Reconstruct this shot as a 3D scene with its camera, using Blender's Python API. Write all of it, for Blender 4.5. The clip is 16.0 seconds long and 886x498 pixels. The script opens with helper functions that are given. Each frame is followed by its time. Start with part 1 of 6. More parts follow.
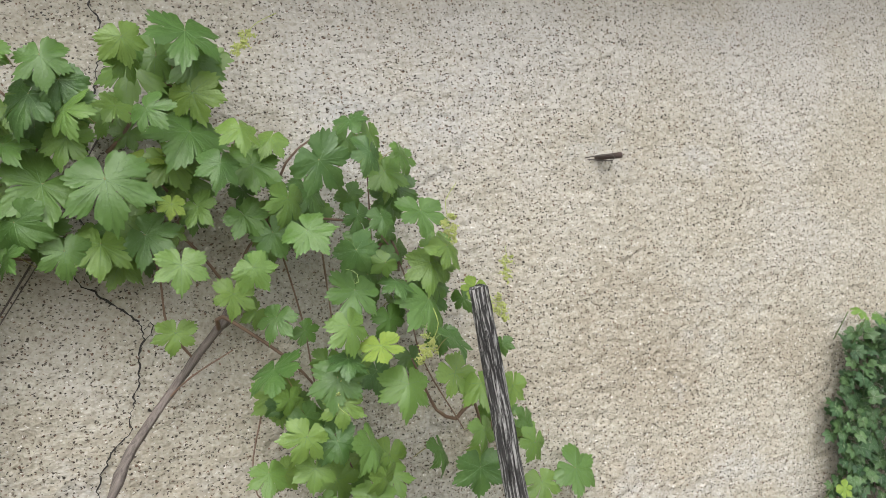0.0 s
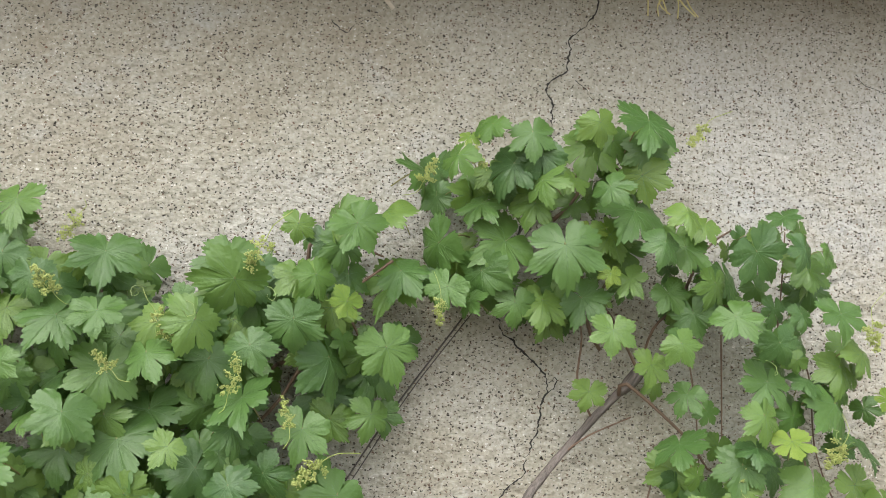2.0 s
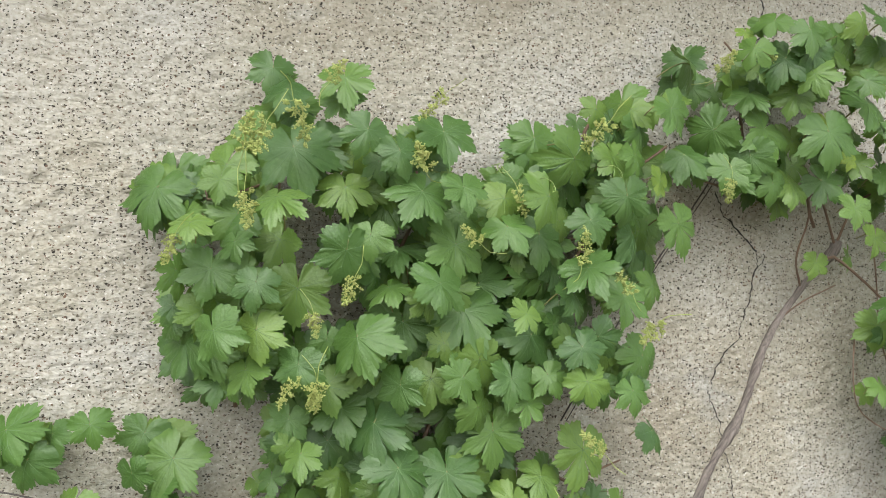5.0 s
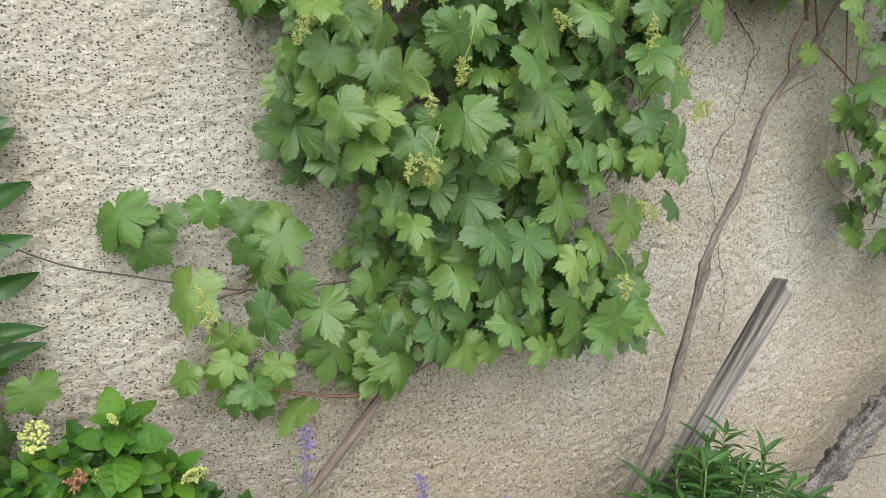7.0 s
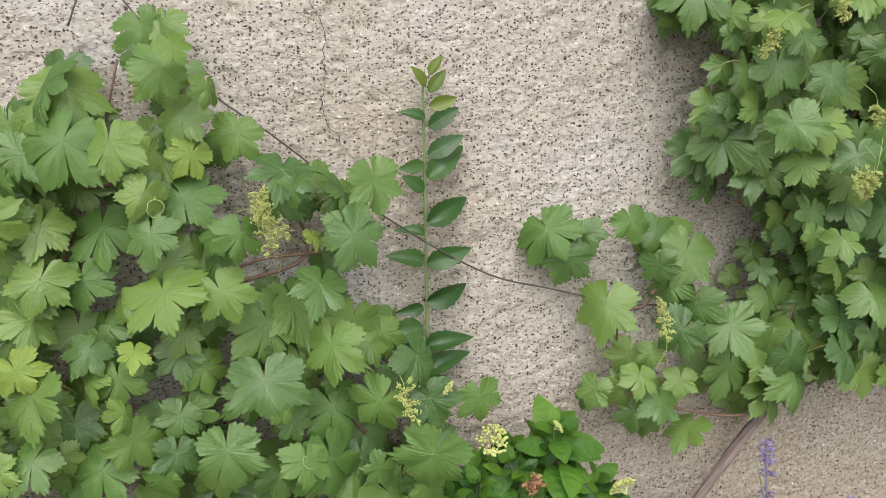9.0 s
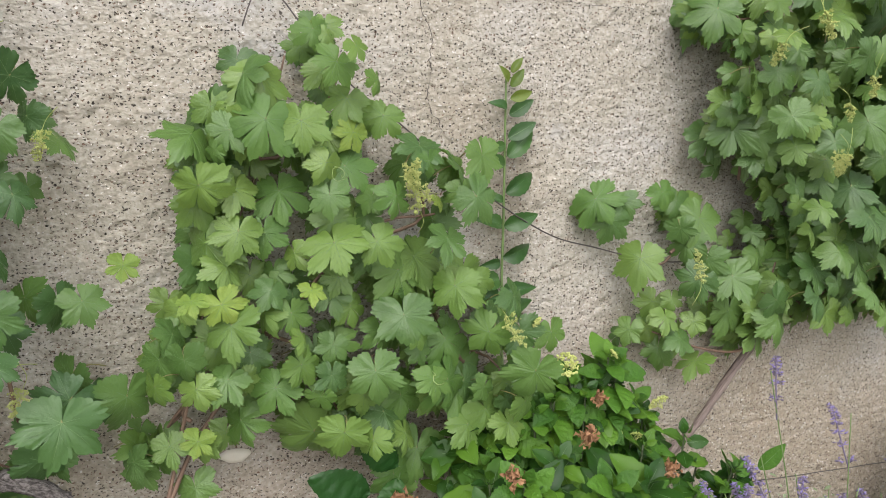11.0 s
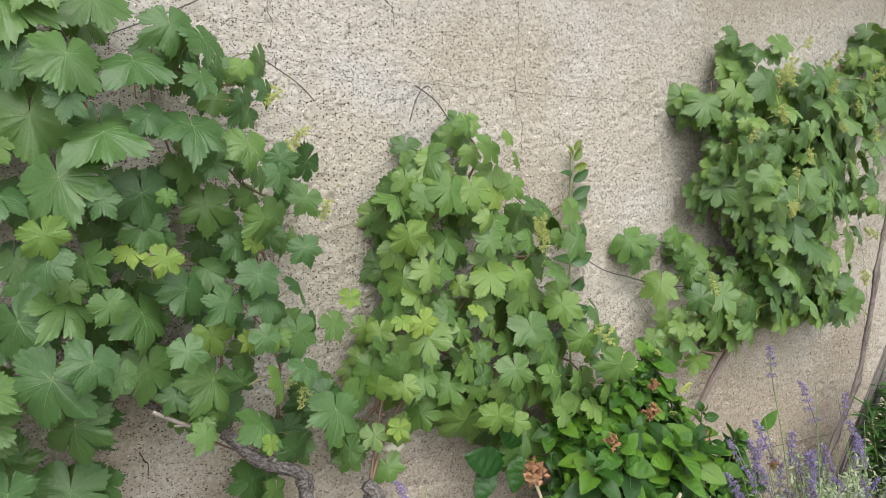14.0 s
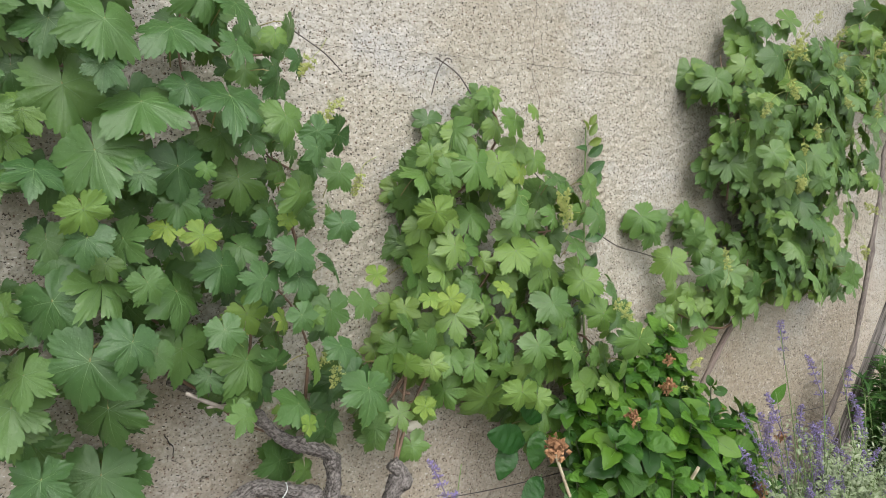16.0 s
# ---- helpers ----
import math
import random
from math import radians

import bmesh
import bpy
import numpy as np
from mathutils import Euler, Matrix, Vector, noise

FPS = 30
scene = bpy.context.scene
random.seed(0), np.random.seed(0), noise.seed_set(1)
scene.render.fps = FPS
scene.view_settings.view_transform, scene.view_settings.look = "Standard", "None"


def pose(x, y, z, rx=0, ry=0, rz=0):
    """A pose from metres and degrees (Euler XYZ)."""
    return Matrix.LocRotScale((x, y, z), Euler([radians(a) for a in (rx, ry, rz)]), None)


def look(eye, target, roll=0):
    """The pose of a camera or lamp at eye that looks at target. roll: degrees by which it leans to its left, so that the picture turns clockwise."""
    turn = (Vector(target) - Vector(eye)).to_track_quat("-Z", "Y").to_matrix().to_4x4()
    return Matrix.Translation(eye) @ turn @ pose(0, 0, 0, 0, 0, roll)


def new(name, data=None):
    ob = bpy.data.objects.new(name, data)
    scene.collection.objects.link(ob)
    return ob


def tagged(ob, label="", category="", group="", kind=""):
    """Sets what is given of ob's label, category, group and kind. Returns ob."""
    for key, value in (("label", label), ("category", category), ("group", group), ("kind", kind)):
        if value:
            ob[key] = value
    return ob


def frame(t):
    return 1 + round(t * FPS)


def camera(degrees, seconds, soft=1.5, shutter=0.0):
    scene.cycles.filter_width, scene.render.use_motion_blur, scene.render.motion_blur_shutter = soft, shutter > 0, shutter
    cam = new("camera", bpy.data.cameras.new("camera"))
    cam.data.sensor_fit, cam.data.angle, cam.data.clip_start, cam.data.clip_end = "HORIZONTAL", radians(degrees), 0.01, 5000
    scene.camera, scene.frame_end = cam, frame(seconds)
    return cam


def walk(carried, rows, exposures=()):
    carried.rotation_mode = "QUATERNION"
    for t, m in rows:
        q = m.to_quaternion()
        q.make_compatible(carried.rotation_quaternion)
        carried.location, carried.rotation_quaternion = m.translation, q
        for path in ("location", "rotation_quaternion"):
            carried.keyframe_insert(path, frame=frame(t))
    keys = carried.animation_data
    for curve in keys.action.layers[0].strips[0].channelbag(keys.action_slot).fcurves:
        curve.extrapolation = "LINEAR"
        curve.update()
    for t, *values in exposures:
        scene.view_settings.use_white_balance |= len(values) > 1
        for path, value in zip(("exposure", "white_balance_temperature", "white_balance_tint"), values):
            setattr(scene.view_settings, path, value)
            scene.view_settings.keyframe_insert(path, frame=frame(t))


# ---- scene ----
cam = camera(57.9, 16.0, 0.75)
PATH = [
    (0, (0.07, -1.615, 1.591), (0.784, 0.253, 1.544), -6.0),
    (0.5, (0.063, -1.599, 1.625), (0.654, 0.309, 1.726), -4.0),
    (1, (0.044, -1.597, 1.643), (0.408, 0.361, 1.827), -0.3),
    (1.5, (-0.046, -1.592, 1.627), (0.131, 0.389, 1.839), 2.5),
    (2, (-0.28, -1.641, 1.585), (-0.137, 0.346, 1.755), 3.1),
    (2.5, (-0.478, -1.66, 1.544), (-0.385, 0.334, 1.676), 2.7),
    (3, (-0.654, -1.597, 1.503), (-0.495, 0.391, 1.652), 2.5),
    (3.5, (-0.749, -1.588, 1.504), (-0.479, 0.391, 1.614), 2.9),
    (4, (-0.868, -1.594, 1.478), (-0.564, 0.382, 1.53), 3.2),
    (4.2, (-0.93, -1.613, 1.474), (-0.605, 0.36, 1.511), 3.0),
    (6.3, (-1.366, -1.554, 1.451), (-0.406, 0.189, 1.251), 2.2),
    (6.5, (-1.398, -1.562, 1.439), (-0.417, 0.162, 1.187), 2.4),
    (7, (-1.579, -1.571, 1.396), (-0.717, 0.177, 0.949), 2.1),
    (7.5, (-1.747, -1.571, 1.359), (-1.126, 0.228, 0.746), 1.7),
    (8, (-1.863, -1.544, 1.306), (-1.38, 0.294, 0.684), 1.2),
    (8.5, (-2.001, -1.453, 1.31), (-1.474, 0.409, 0.807), 0.8),
    (9, (-2.097, -1.395, 1.355), (-1.511, 0.48, 0.978), 0.8),
    (9.5, (-2.178, -1.394, 1.363), (-1.622, 0.493, 1.002), 1.2),
    (9.7, (-2.229, -1.411, 1.353), (-1.673, 0.473, 0.979), 1.2),
    (11.8, (-2.811, -1.663, 1.334), (-1.808, 0.029, 0.973), 1.6),
    (12, (-2.888, -1.68, 1.331), (-1.857, -0.005, 0.969), 1.3),
    (12.5, (-3.022, -1.725, 1.309), (-1.958, -0.073, 0.936), 1.0),
    (13, (-3.143, -1.782, 1.276), (-2.056, -0.149, 0.889), 1.4),
    (13.5, (-3.249, -1.803, 1.301), (-2.123, -0.186, 0.956), 2.1),
    (14, (-3.36, -1.775, 1.343), (-2.234, -0.135, 1.134), 0.7),
    (14.5, (-3.426, -1.729, 1.374), (-2.31, -0.075, 1.25), -0.7),
    (15, (-3.458, -1.709, 1.391), (-2.335, -0.056, 1.3), -0.8),
    (15.5, (-3.46, -1.693, 1.367), (-2.305, -0.069, 1.198), 0.1),
    (16, (-3.462, -1.663, 1.333), (-2.266, -0.082, 1.07), 0.8),
]
EXPOSURE = [(0, 0.95, 6500, 9), (1, 1.00, 6500, 9), (2, 1.05, 6500, 7), (3.5, 1.06, 6500, 6), (4, 1.06, 6500, 7), (6.5, 0.94, 6500, 4), (7, 1.01, 6500, 6), (7.5, 1.06, 6500, 13), (8, 1.05, 6500, 14), (9.5, 0.94, 6500, 15), (12, 0.96, 6500, 12), (13.5, 1.05, 6500, 12), (14.5, 0.98, 6500, 10), (15.5, 0.97, 6500, 12), (16, 0.95, 6500, 9)]
walk(cam, [(t, look(eye, target, roll)) for t, eye, target, roll in PATH], EXPOSURE)

# ---- sky, sun ----
world = bpy.data.worlds.new("overcast_sky")
scene.world = world
world.use_nodes = True
wn = world.node_tree
wn.nodes.clear()
sky = wn.nodes.new("ShaderNodeTexSky")
sky.sky_type = 'NISHITA'
sky.sun_disc = False
sky.sun_elevation = radians(50)
sky.sun_rotation = radians(200)
sky.air_density, sky.dust_density = 1.0, 3.0
pale = wn.nodes.new("ShaderNodeHueSaturation")
pale.inputs["Saturation"].default_value = 0.22
bg = wn.nodes.new("ShaderNodeBackground")
bg.inputs["Strength"].default_value = 0.18
wo = wn.nodes.new("ShaderNodeOutputWorld")
wn.links.new(sky.outputs[0], pale.inputs["Color"])
wn.links.new(pale.outputs[0], bg.inputs["Color"])
wn.links.new(bg.outputs[0], wo.inputs["Surface"])

sun_data = bpy.data.lights.new("sun", 'SUN')
sun_data.energy = 0.55
sun_data.angle = radians(80)
sun_data.color = (1.0, 0.96, 0.9)
sun = new("sun", sun_data)
sun.matrix_world = look((-3.6, -6.5, 9.0), (-1.2, 0.0, 1.0))

# ---- materials ----
def mat(name):
    m = bpy.data.materials.new(name)
    m.use_nodes = True
    nt = m.node_tree
    return m, nt, nt.nodes["Principled BSDF"]


def node(nt, kind, **props):
    n = nt.nodes.new(kind)
    for k, v in props.items():
        if k in n.inputs:
            n.inputs[k].default_value = v
    return n


def ramp(nt, fac, stops):
    r = nt.nodes.new("ShaderNodeValToRGB")
    e = r.color_ramp.elements
    while len(e) < len(stops):
        e.new(0.5)
    for el, (p, c) in zip(e, stops):
        el.position, el.color = p, (*c, 1)
    nt.links.new(fac, r.inputs["Fac"])
    return r.outputs["Color"]


def mixc(nt, fac, a, b, blend='MIX'):
    n = nt.nodes.new("ShaderNodeMix")
    n.data_type, n.blend_type = 'RGBA', blend
    for sock, v in ((n.inputs[0], fac), (n.inputs[6], a), (n.inputs[7], b)):
        if isinstance(v, (float, int)):
            sock.default_value = v
        elif isinstance(v, tuple):
            sock.default_value = (*v, 1)
        else:
            nt.links.new(v, sock)
    return n.outputs[2]


def scaled(nt, coords, sx, sy, sz):
    mp = nt.nodes.new("ShaderNodeMapping")
    mp.inputs["Scale"].default_value = (sx, sy, sz)
    nt.links.new(coords, mp.inputs["Vector"])
    return mp.outputs[0]


def noise_tex(nt, vec, scale, detail=4.0, rough=0.6):
    n = node(nt, "ShaderNodeTexNoise", Scale=scale, Detail=detail, Roughness=rough)
    nt.links.new(vec, n.inputs["Vector"])
    return n.outputs["Fac"]


def bump(nt, bsdf, height, strength, distance):
    b = node(nt, "ShaderNodeBump", Strength=strength, Distance=distance)
    nt.links.new(height, b.inputs["Height"])
    nt.links.new(b.outputs[0], bsdf.inputs["Normal"])


def leaf_material(name, lo, mid, hi, young=False, rough=0.48, trans=0.22, spec=0.26, wrinkle=0.5, wscale=90, tint=None, joined=False):
    m, nt, p = mat(name)
    tc = nt.nodes.new("ShaderNodeTexCoord").outputs["Object"]
    info = nt.nodes.new("ShaderNodeObjectInfo")
    chance = nt.nodes.new("ShaderNodeNewGeometry").outputs["Random Per Island"] if joined else info.outputs["Random"]
    base = ramp(nt, chance, [(0.0, lo), (0.5, mid), (1.0, hi)])
    blot = noise_tex(nt, tc, 3.5, 3.0)
    pale = mixc(nt, 0.35, base, tint or (0.13, 0.235, 0.05) if not young else (0.32, 0.4, 0.09))
    col = mixc(nt, ramp(nt, blot, [(0.45, (0, 0, 0)), (0.75, (1, 1, 1))]), base, pale)
    far = nt.nodes.new("ShaderNodeVectorMath")
    far.operation = 'LENGTH'
    nt.links.new(tc, far.inputs[0])
    rim = ramp(nt, far.outputs["Value"], [(0.3, (0, 0, 0)), (0.62, (0.08, 0.08, 0.08))])
    col = mixc(nt, rim, col, tint or (0.1, 0.175, 0.04) if not young else (0.3, 0.36, 0.08))
    fleck = noise_tex(nt, tc, 14.0, 4.0, 0.7)
    col = mixc(nt, ramp(nt, fleck, [(0.56, (0, 0, 0)), (0.72, (0.14, 0.14, 0.14))]), col, tint or (0.12, 0.205, 0.06))
    nt.links.new(col, p.inputs["Base Color"])
    p.inputs["Roughness"].default_value = rough
    p.inputs["Specular IOR Level"].default_value = spec
    v = node(nt, "ShaderNodeTexVoronoi", Scale=wscale / 6)
    nt.links.new(tc, v.inputs["Vector"])
    swell = noise_tex(nt, tc, 7.0, 3.0, 0.6)
    both = nt.nodes.new("ShaderNodeMath")
    both.operation = 'MULTIPLY_ADD'
    nt.links.new(swell, both.inputs[0])
    both.inputs[1].default_value = 4.0
    nt.links.new(v.outputs["Distance"], both.inputs[2])
    bump(nt, p, both.outputs[0], wrinkle * 0.5, 0.002)
    tr = nt.nodes.new("ShaderNodeBsdfTranslucent")
    nt.links.new(mixc(nt, 0.5, col, (0.2, 0.32, 0.03)), tr.inputs["Color"])
    mx = nt.nodes.new("ShaderNodeMixShader")
    mx.inputs[0].default_value = trans
    nt.links.new(p.outputs[0], mx.inputs[1])
    nt.links.new(tr.outputs[0], mx.inputs[2])
    nt.links.new(mx.outputs[0], nt.nodes["Material Output"].inputs["Surface"])
    return m


def plain(name, a, b, scale=30.0, rough=0.7, relief=0.4, dist=0.003, stretch=(1, 1, 1), metal=0.0, sharp=0.2, old=0.5, bias=0.0, tilt=0.0):
    """Two-tone grained surface; stretch sets the grain's length, tilt leans its z axis towards +x, in degrees."""
    m, nt, p = mat(name)
    mp = node(nt, "ShaderNodeMapping", Rotation=(0, math.radians(tilt), 0), Scale=tuple(1 / k for k in stretch))
    mp.vector_type = 'TEXTURE'
    nt.links.new(nt.nodes.new("ShaderNodeTexCoord").outputs["Object"], mp.inputs["Vector"])
    tc = mp.outputs[0]
    n1 = noise_tex(nt, tc, scale, 6.0, 0.65)
    n2 = noise_tex(nt, tc, scale * 0.13, 3.0)
    c = ramp(nt, n1, [(0.5 + bias - sharp, a), (0.5 + bias + sharp, b)])
    c = mixc(nt, old, c, ramp(nt, n2, [(0.35, a), (0.65, b)]))
    nt.links.new(c, p.inputs["Base Color"])
    p.inputs["Roughness"].default_value = rough
    p.inputs["Metallic"].default_value = metal
    bump(nt, p, n1, relief, dist)
    return m


def roughcast_material():
    """Rough cast lime render: sandy ground with dark, white and reddish grit."""
    m, nt, p = mat("roughcast")
    tc = nt.nodes.new("ShaderNodeTexCoord").outputs["Object"]
    big = noise_tex(nt, tc, 1.3, 5.0, 0.6)
    ground = ramp(nt, big, [(0.3, (0.319, 0.279, 0.216)), (0.46, (0.393, 0.366, 0.305)), (0.58, (0.44, 0.421, 0.38)), (0.72, (0.483, 0.473, 0.449))])
    rust = noise_tex(nt, tc, 2.7, 4.0, 0.7)
    ground = mixc(nt, ramp(nt, rust, [(0.55, (0, 0, 0)), (0.8, (0.18, 0.18, 0.18))]), ground, (0.31, 0.245, 0.173))
    bloom = noise_tex(nt, scaled(nt, tc, 1.0, 1.0, 1.6), 1.9, 6.0, 0.7)
    ground = mixc(nt, ramp(nt, bloom, [(0.54, (0, 0, 0)), (0.68, (0.6, 0.6, 0.6))]), ground, (0.449, 0.456, 0.462))
    # tan mixed in towards the wall's foot, with a noisy upper edge
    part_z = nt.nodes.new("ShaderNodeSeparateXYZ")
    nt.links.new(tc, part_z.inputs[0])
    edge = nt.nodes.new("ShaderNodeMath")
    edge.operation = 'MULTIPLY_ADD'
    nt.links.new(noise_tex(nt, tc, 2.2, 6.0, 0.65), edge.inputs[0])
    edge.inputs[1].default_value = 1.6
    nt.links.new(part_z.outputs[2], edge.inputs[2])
    low_tan = nt.nodes.new("ShaderNodeMapRange")
    low_tan.inputs["From Min"].default_value, low_tan.inputs["From Max"].default_value = 1.75, 1.25
    low_tan.inputs["To Max"].default_value = 0.6
    nt.links.new(edge.outputs[0], low_tan.inputs["Value"])
    ground = mixc(nt, low_tan.outputs[0], ground, (0.307, 0.245, 0.173))
    grain = noise_tex(nt, tc, 120.0, 2.0, 0.5)
    ground = mixc(nt, ramp(nt, grain, [(0.34, (0.42, 0.42, 0.42)), (0.5, (0, 0, 0))]), ground, (0.242, 0.215, 0.164))
    ground = mixc(nt, ramp(nt, grain, [(0.52, (0, 0, 0)), (0.7, (0.4, 0.4, 0.4))]), ground, (0.535, 0.512, 0.466))

    def grit(scale, shift, size, share, pale_share, sx):
        """Round grains, one to a cell: masks of the dark and of the pale ones, and a tint for each."""
        mp = nt.nodes.new("ShaderNodeMapping")
        mp.inputs["Scale"].default_value = (sx, 1, 1)
        mp.inputs["Location"].default_value = (shift, shift * 2, shift * 3)
        warp = nt.nodes.new("ShaderNodeMix")
        warp.data_type, warp.blend_type = 'RGBA', 'LINEAR_LIGHT'
        warp.inputs[0].default_value = 0.004
        wob = node(nt, "ShaderNodeTexNoise", Scale=180.0, Detail=1.0)
        nt.links.new(tc, wob.inputs["Vector"])
        nt.links.new(tc, warp.inputs[6])
        nt.links.new(wob.outputs["Color"], warp.inputs[7])
        nt.links.new(warp.outputs[2], mp.inputs["Vector"])
        v = node(nt, "ShaderNodeTexVoronoi", Scale=scale)
        nt.links.new(mp.outputs[0], v.inputs["Vector"])
        disc = ramp(nt, v.outputs["Distance"], [(size * 0.75, (1, 1, 1)), (size * 1.25, (0, 0, 0))])
        pick = nt.nodes.new("ShaderNodeSeparateColor")
        nt.links.new(v.outputs["Color"], pick.inputs[0])
        dark = mixc(nt, 1.0, disc, ramp(nt, pick.outputs[0], [(share, (1, 1, 1)), (share + 0.01, (0, 0, 0))]), 'MULTIPLY')
        pale = mixc(nt, 1.0, disc, ramp(nt, pick.outputs[1], [(1 - pale_share, (0, 0, 0)), (1.01 - pale_share, (1, 1, 1))]), 'MULTIPLY')
        return dark, pale, pick.outputs[2]
    col = ground
    pits = None
    for scale, shift, size, share, pale_share, sx in ((165.0, 0.0, 0.29, 0.21, 0.03, 0.7), (260.0, 3.1, 0.36, 0.31, 0.045, 0.6), (105.0, 7.7, 0.225, 0.25, 0.04, 0.85)):
        dark, pale, tint = grit(scale, shift, size, share, pale_share, sx)
        shade = ramp(nt, tint, [(0.0, (0.045, 0.039, 0.034)), (0.45, (0.095, 0.082, 0.069)), (0.68, (0.19, 0.12, 0.085)), (0.8, (0.15, 0.13, 0.105)), (1.0, (0.24, 0.205, 0.16))])
        col = mixc(nt, dark, col, shade)
        col = mixc(nt, pale, col, (0.6, 0.58, 0.54))
        pits = dark if pits is None else mixc(nt, 1.0, pits, dark, 'ADD')
    nt.links.new(col, p.inputs["Base Color"])
    p.inputs["Roughness"].default_value = 0.95
    p.inputs["Specular IOR Level"].default_value = 0.15
    rel = noise_tex(nt, scaled(nt, tc, 0.75, 1, 1), 75.0, 3.0, 0.6)
    height = nt.nodes.new("ShaderNodeMath")
    height.operation = 'MULTIPLY_ADD'
    nt.links.new(pits, height.inputs[0])
    height.inputs[1].default_value = -0.2
    nt.links.new(rel, height.inputs[2])
    bump(nt, p, height.outputs[0], 0.75, 0.012)
    return m


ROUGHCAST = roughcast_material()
CRACK = plain("crack_shadow", (0.012, 0.01, 0.009), (0.03, 0.026, 0.022), 60)
CRACK_FINE = plain("fine_crack", (0.05, 0.043, 0.036), (0.12, 0.105, 0.09), 60)
# the ground is out of view; its tone is set by the light it bounces up
SOIL = plain("dry_ground", (0.09, 0.075, 0.056), (0.19, 0.163, 0.125), 18, 0.95, 0.9, 0.02)
BOARD = plain("eave_board", (0.16, 0.12, 0.085), (0.24, 0.19, 0.14), 14, 0.8, 0.3, 0.003, (0.2, 1, 1))
TILE = plain("roof_tile", (0.28, 0.12, 0.075), (0.4, 0.2, 0.13), 9, 0.85, 0.4, 0.004)
LEAF = leaf_material("vine_leaf", (0.052, 0.117, 0.032), (0.096, 0.186, 0.041), (0.158, 0.25, 0.05), rough=0.4, trans=0.26, spec=0.5, tint=(0.135, 0.235, 0.066))
LEAF_DEEP = leaf_material("vine_leaf_deep", (0.034, 0.09, 0.028), (0.058, 0.13, 0.034), (0.098, 0.18, 0.04), rough=0.42, trans=0.22, spec=0.45, tint=(0.085, 0.17, 0.055))
LEAF_MID = leaf_material("vine_leaf_light", (0.078, 0.168, 0.035), (0.108, 0.2, 0.04), (0.145, 0.24, 0.046), trans=0.27, spec=0.42)
LEAF_YOUNG = leaf_material("vine_leaf_young", (0.135, 0.225, 0.04), (0.17, 0.26, 0.045), (0.205, 0.285, 0.055), True, trans=0.22)
VEIN = plain("leaf_vein", (0.085, 0.17, 0.05), (0.125, 0.21, 0.07), 20, 0.5, 0.0)
PETIOLE = plain("petiole", (0.14, 0.2, 0.06), (0.26, 0.2, 0.08), 12, 0.55, 0.1)
CANE = plain("cane", (0.085, 0.052, 0.036), (0.21, 0.135, 0.09), 45, 0.7, 0.3, 0.002, (1, 1, 0.3))
BARK = plain("vine_bark", (0.075, 0.053, 0.045), (0.29, 0.235, 0.205), 210, 0.9, 0.8, 0.004, (1, 1, 0.05), sharp=0.16, old=0.3, tilt=39)
BARK_GREY = plain("grey_vine_bark", (0.05, 0.04, 0.035), (0.235, 0.2, 0.18), 210, 0.9, 0.9, 0.004, (1, 1, 0.07), sharp=0.16, old=0.3, tilt=30)
WOOD_PALE = plain("weathered_wood_face", (0.045, 0.038, 0.034), (0.36, 0.33, 0.31), 120, 0.9, 1.0, 0.005, (1, 1, 0.03), sharp=0.1, old=0.22, bias=-0.02)
BARK_OLD = plain("old_vine_bark", (0.042, 0.036, 0.032), (0.28, 0.255, 0.24), 330, 0.95, 1.0, 0.006, (0.3, 1, 0.45), sharp=0.09, old=0.25)
TENDRIL = plain("tendril", (0.2, 0.3, 0.08), (0.3, 0.38, 0.13), 20, 0.5, 0.0)
BLOSSOM = plain("vine_blossom", (0.24, 0.31, 0.07), (0.42, 0.45, 0.15), 25, 0.6, 0.0)
WIRE = plain("wire", (0.05, 0.045, 0.042), (0.13, 0.11, 0.1), 60, 0.6, 0.3, 0.001, metal=0.4)
RUST = plain("rusty_iron", (0.02, 0.016, 0.014), (0.075, 0.052, 0.042), 70, 0.85, 0.6, 0.002)
WOOD_GREY = plain("weathered_wood", (0.035, 0.029, 0.025), (0.26, 0.235, 0.22), 120, 0.9, 1.0, 0.005, (1, 1, 0.03), sharp=0.09, old=0.2, bias=0.02)
WOOD_DARK = plain("blackened_wood", (0.012, 0.011, 0.011), (0.4, 0.39, 0.38), 230, 0.9, 1.0, 0.008, (1, 1, 0.09), sharp=0.06, old=0.12, bias=0.05)
HYD_LEAF = leaf_material("hydrangea_leaf", (0.028, 0.09, 0.012), (0.058, 0.15, 0.016), (0.1, 0.21, 0.022), rough=0.42, trans=0.22, spec=0.22, wrinkle=0.7, tint=(0.095, 0.215, 0.028))
HYD_DARK = leaf_material("hydrangea_leaf_dark", (0.012, 0.05, 0.01), (0.018, 0.065, 0.012), (0.026, 0.084, 0.014), rough=0.36, trans=0.06, spec=0.25, wrinkle=0.45, tint=(0.02, 0.065, 0.012))
HYD_FLOWER = plain("hydrangea_flower", (0.33, 0.38, 0.09), (0.5, 0.52, 0.2), 30, 0.6, 0.0)
DEAD = plain("dried_flower", (0.15, 0.065, 0.028), (0.42, 0.235, 0.12), 30, 0.85, 0.3)
STALK = plain("dry_stalk", (0.3, 0.25, 0.17), (0.45, 0.39, 0.28), 30, 0.8, 0.2)
LAUREL = leaf_material("shrub_leaf", (0.02, 0.06, 0.014), (0.03, 0.085, 0.02), (0.05, 0.115, 0.025), rough=0.36, trans=0.1, spec=0.35, wrinkle=0.15, tint=(0.04, 0.1, 0.02))
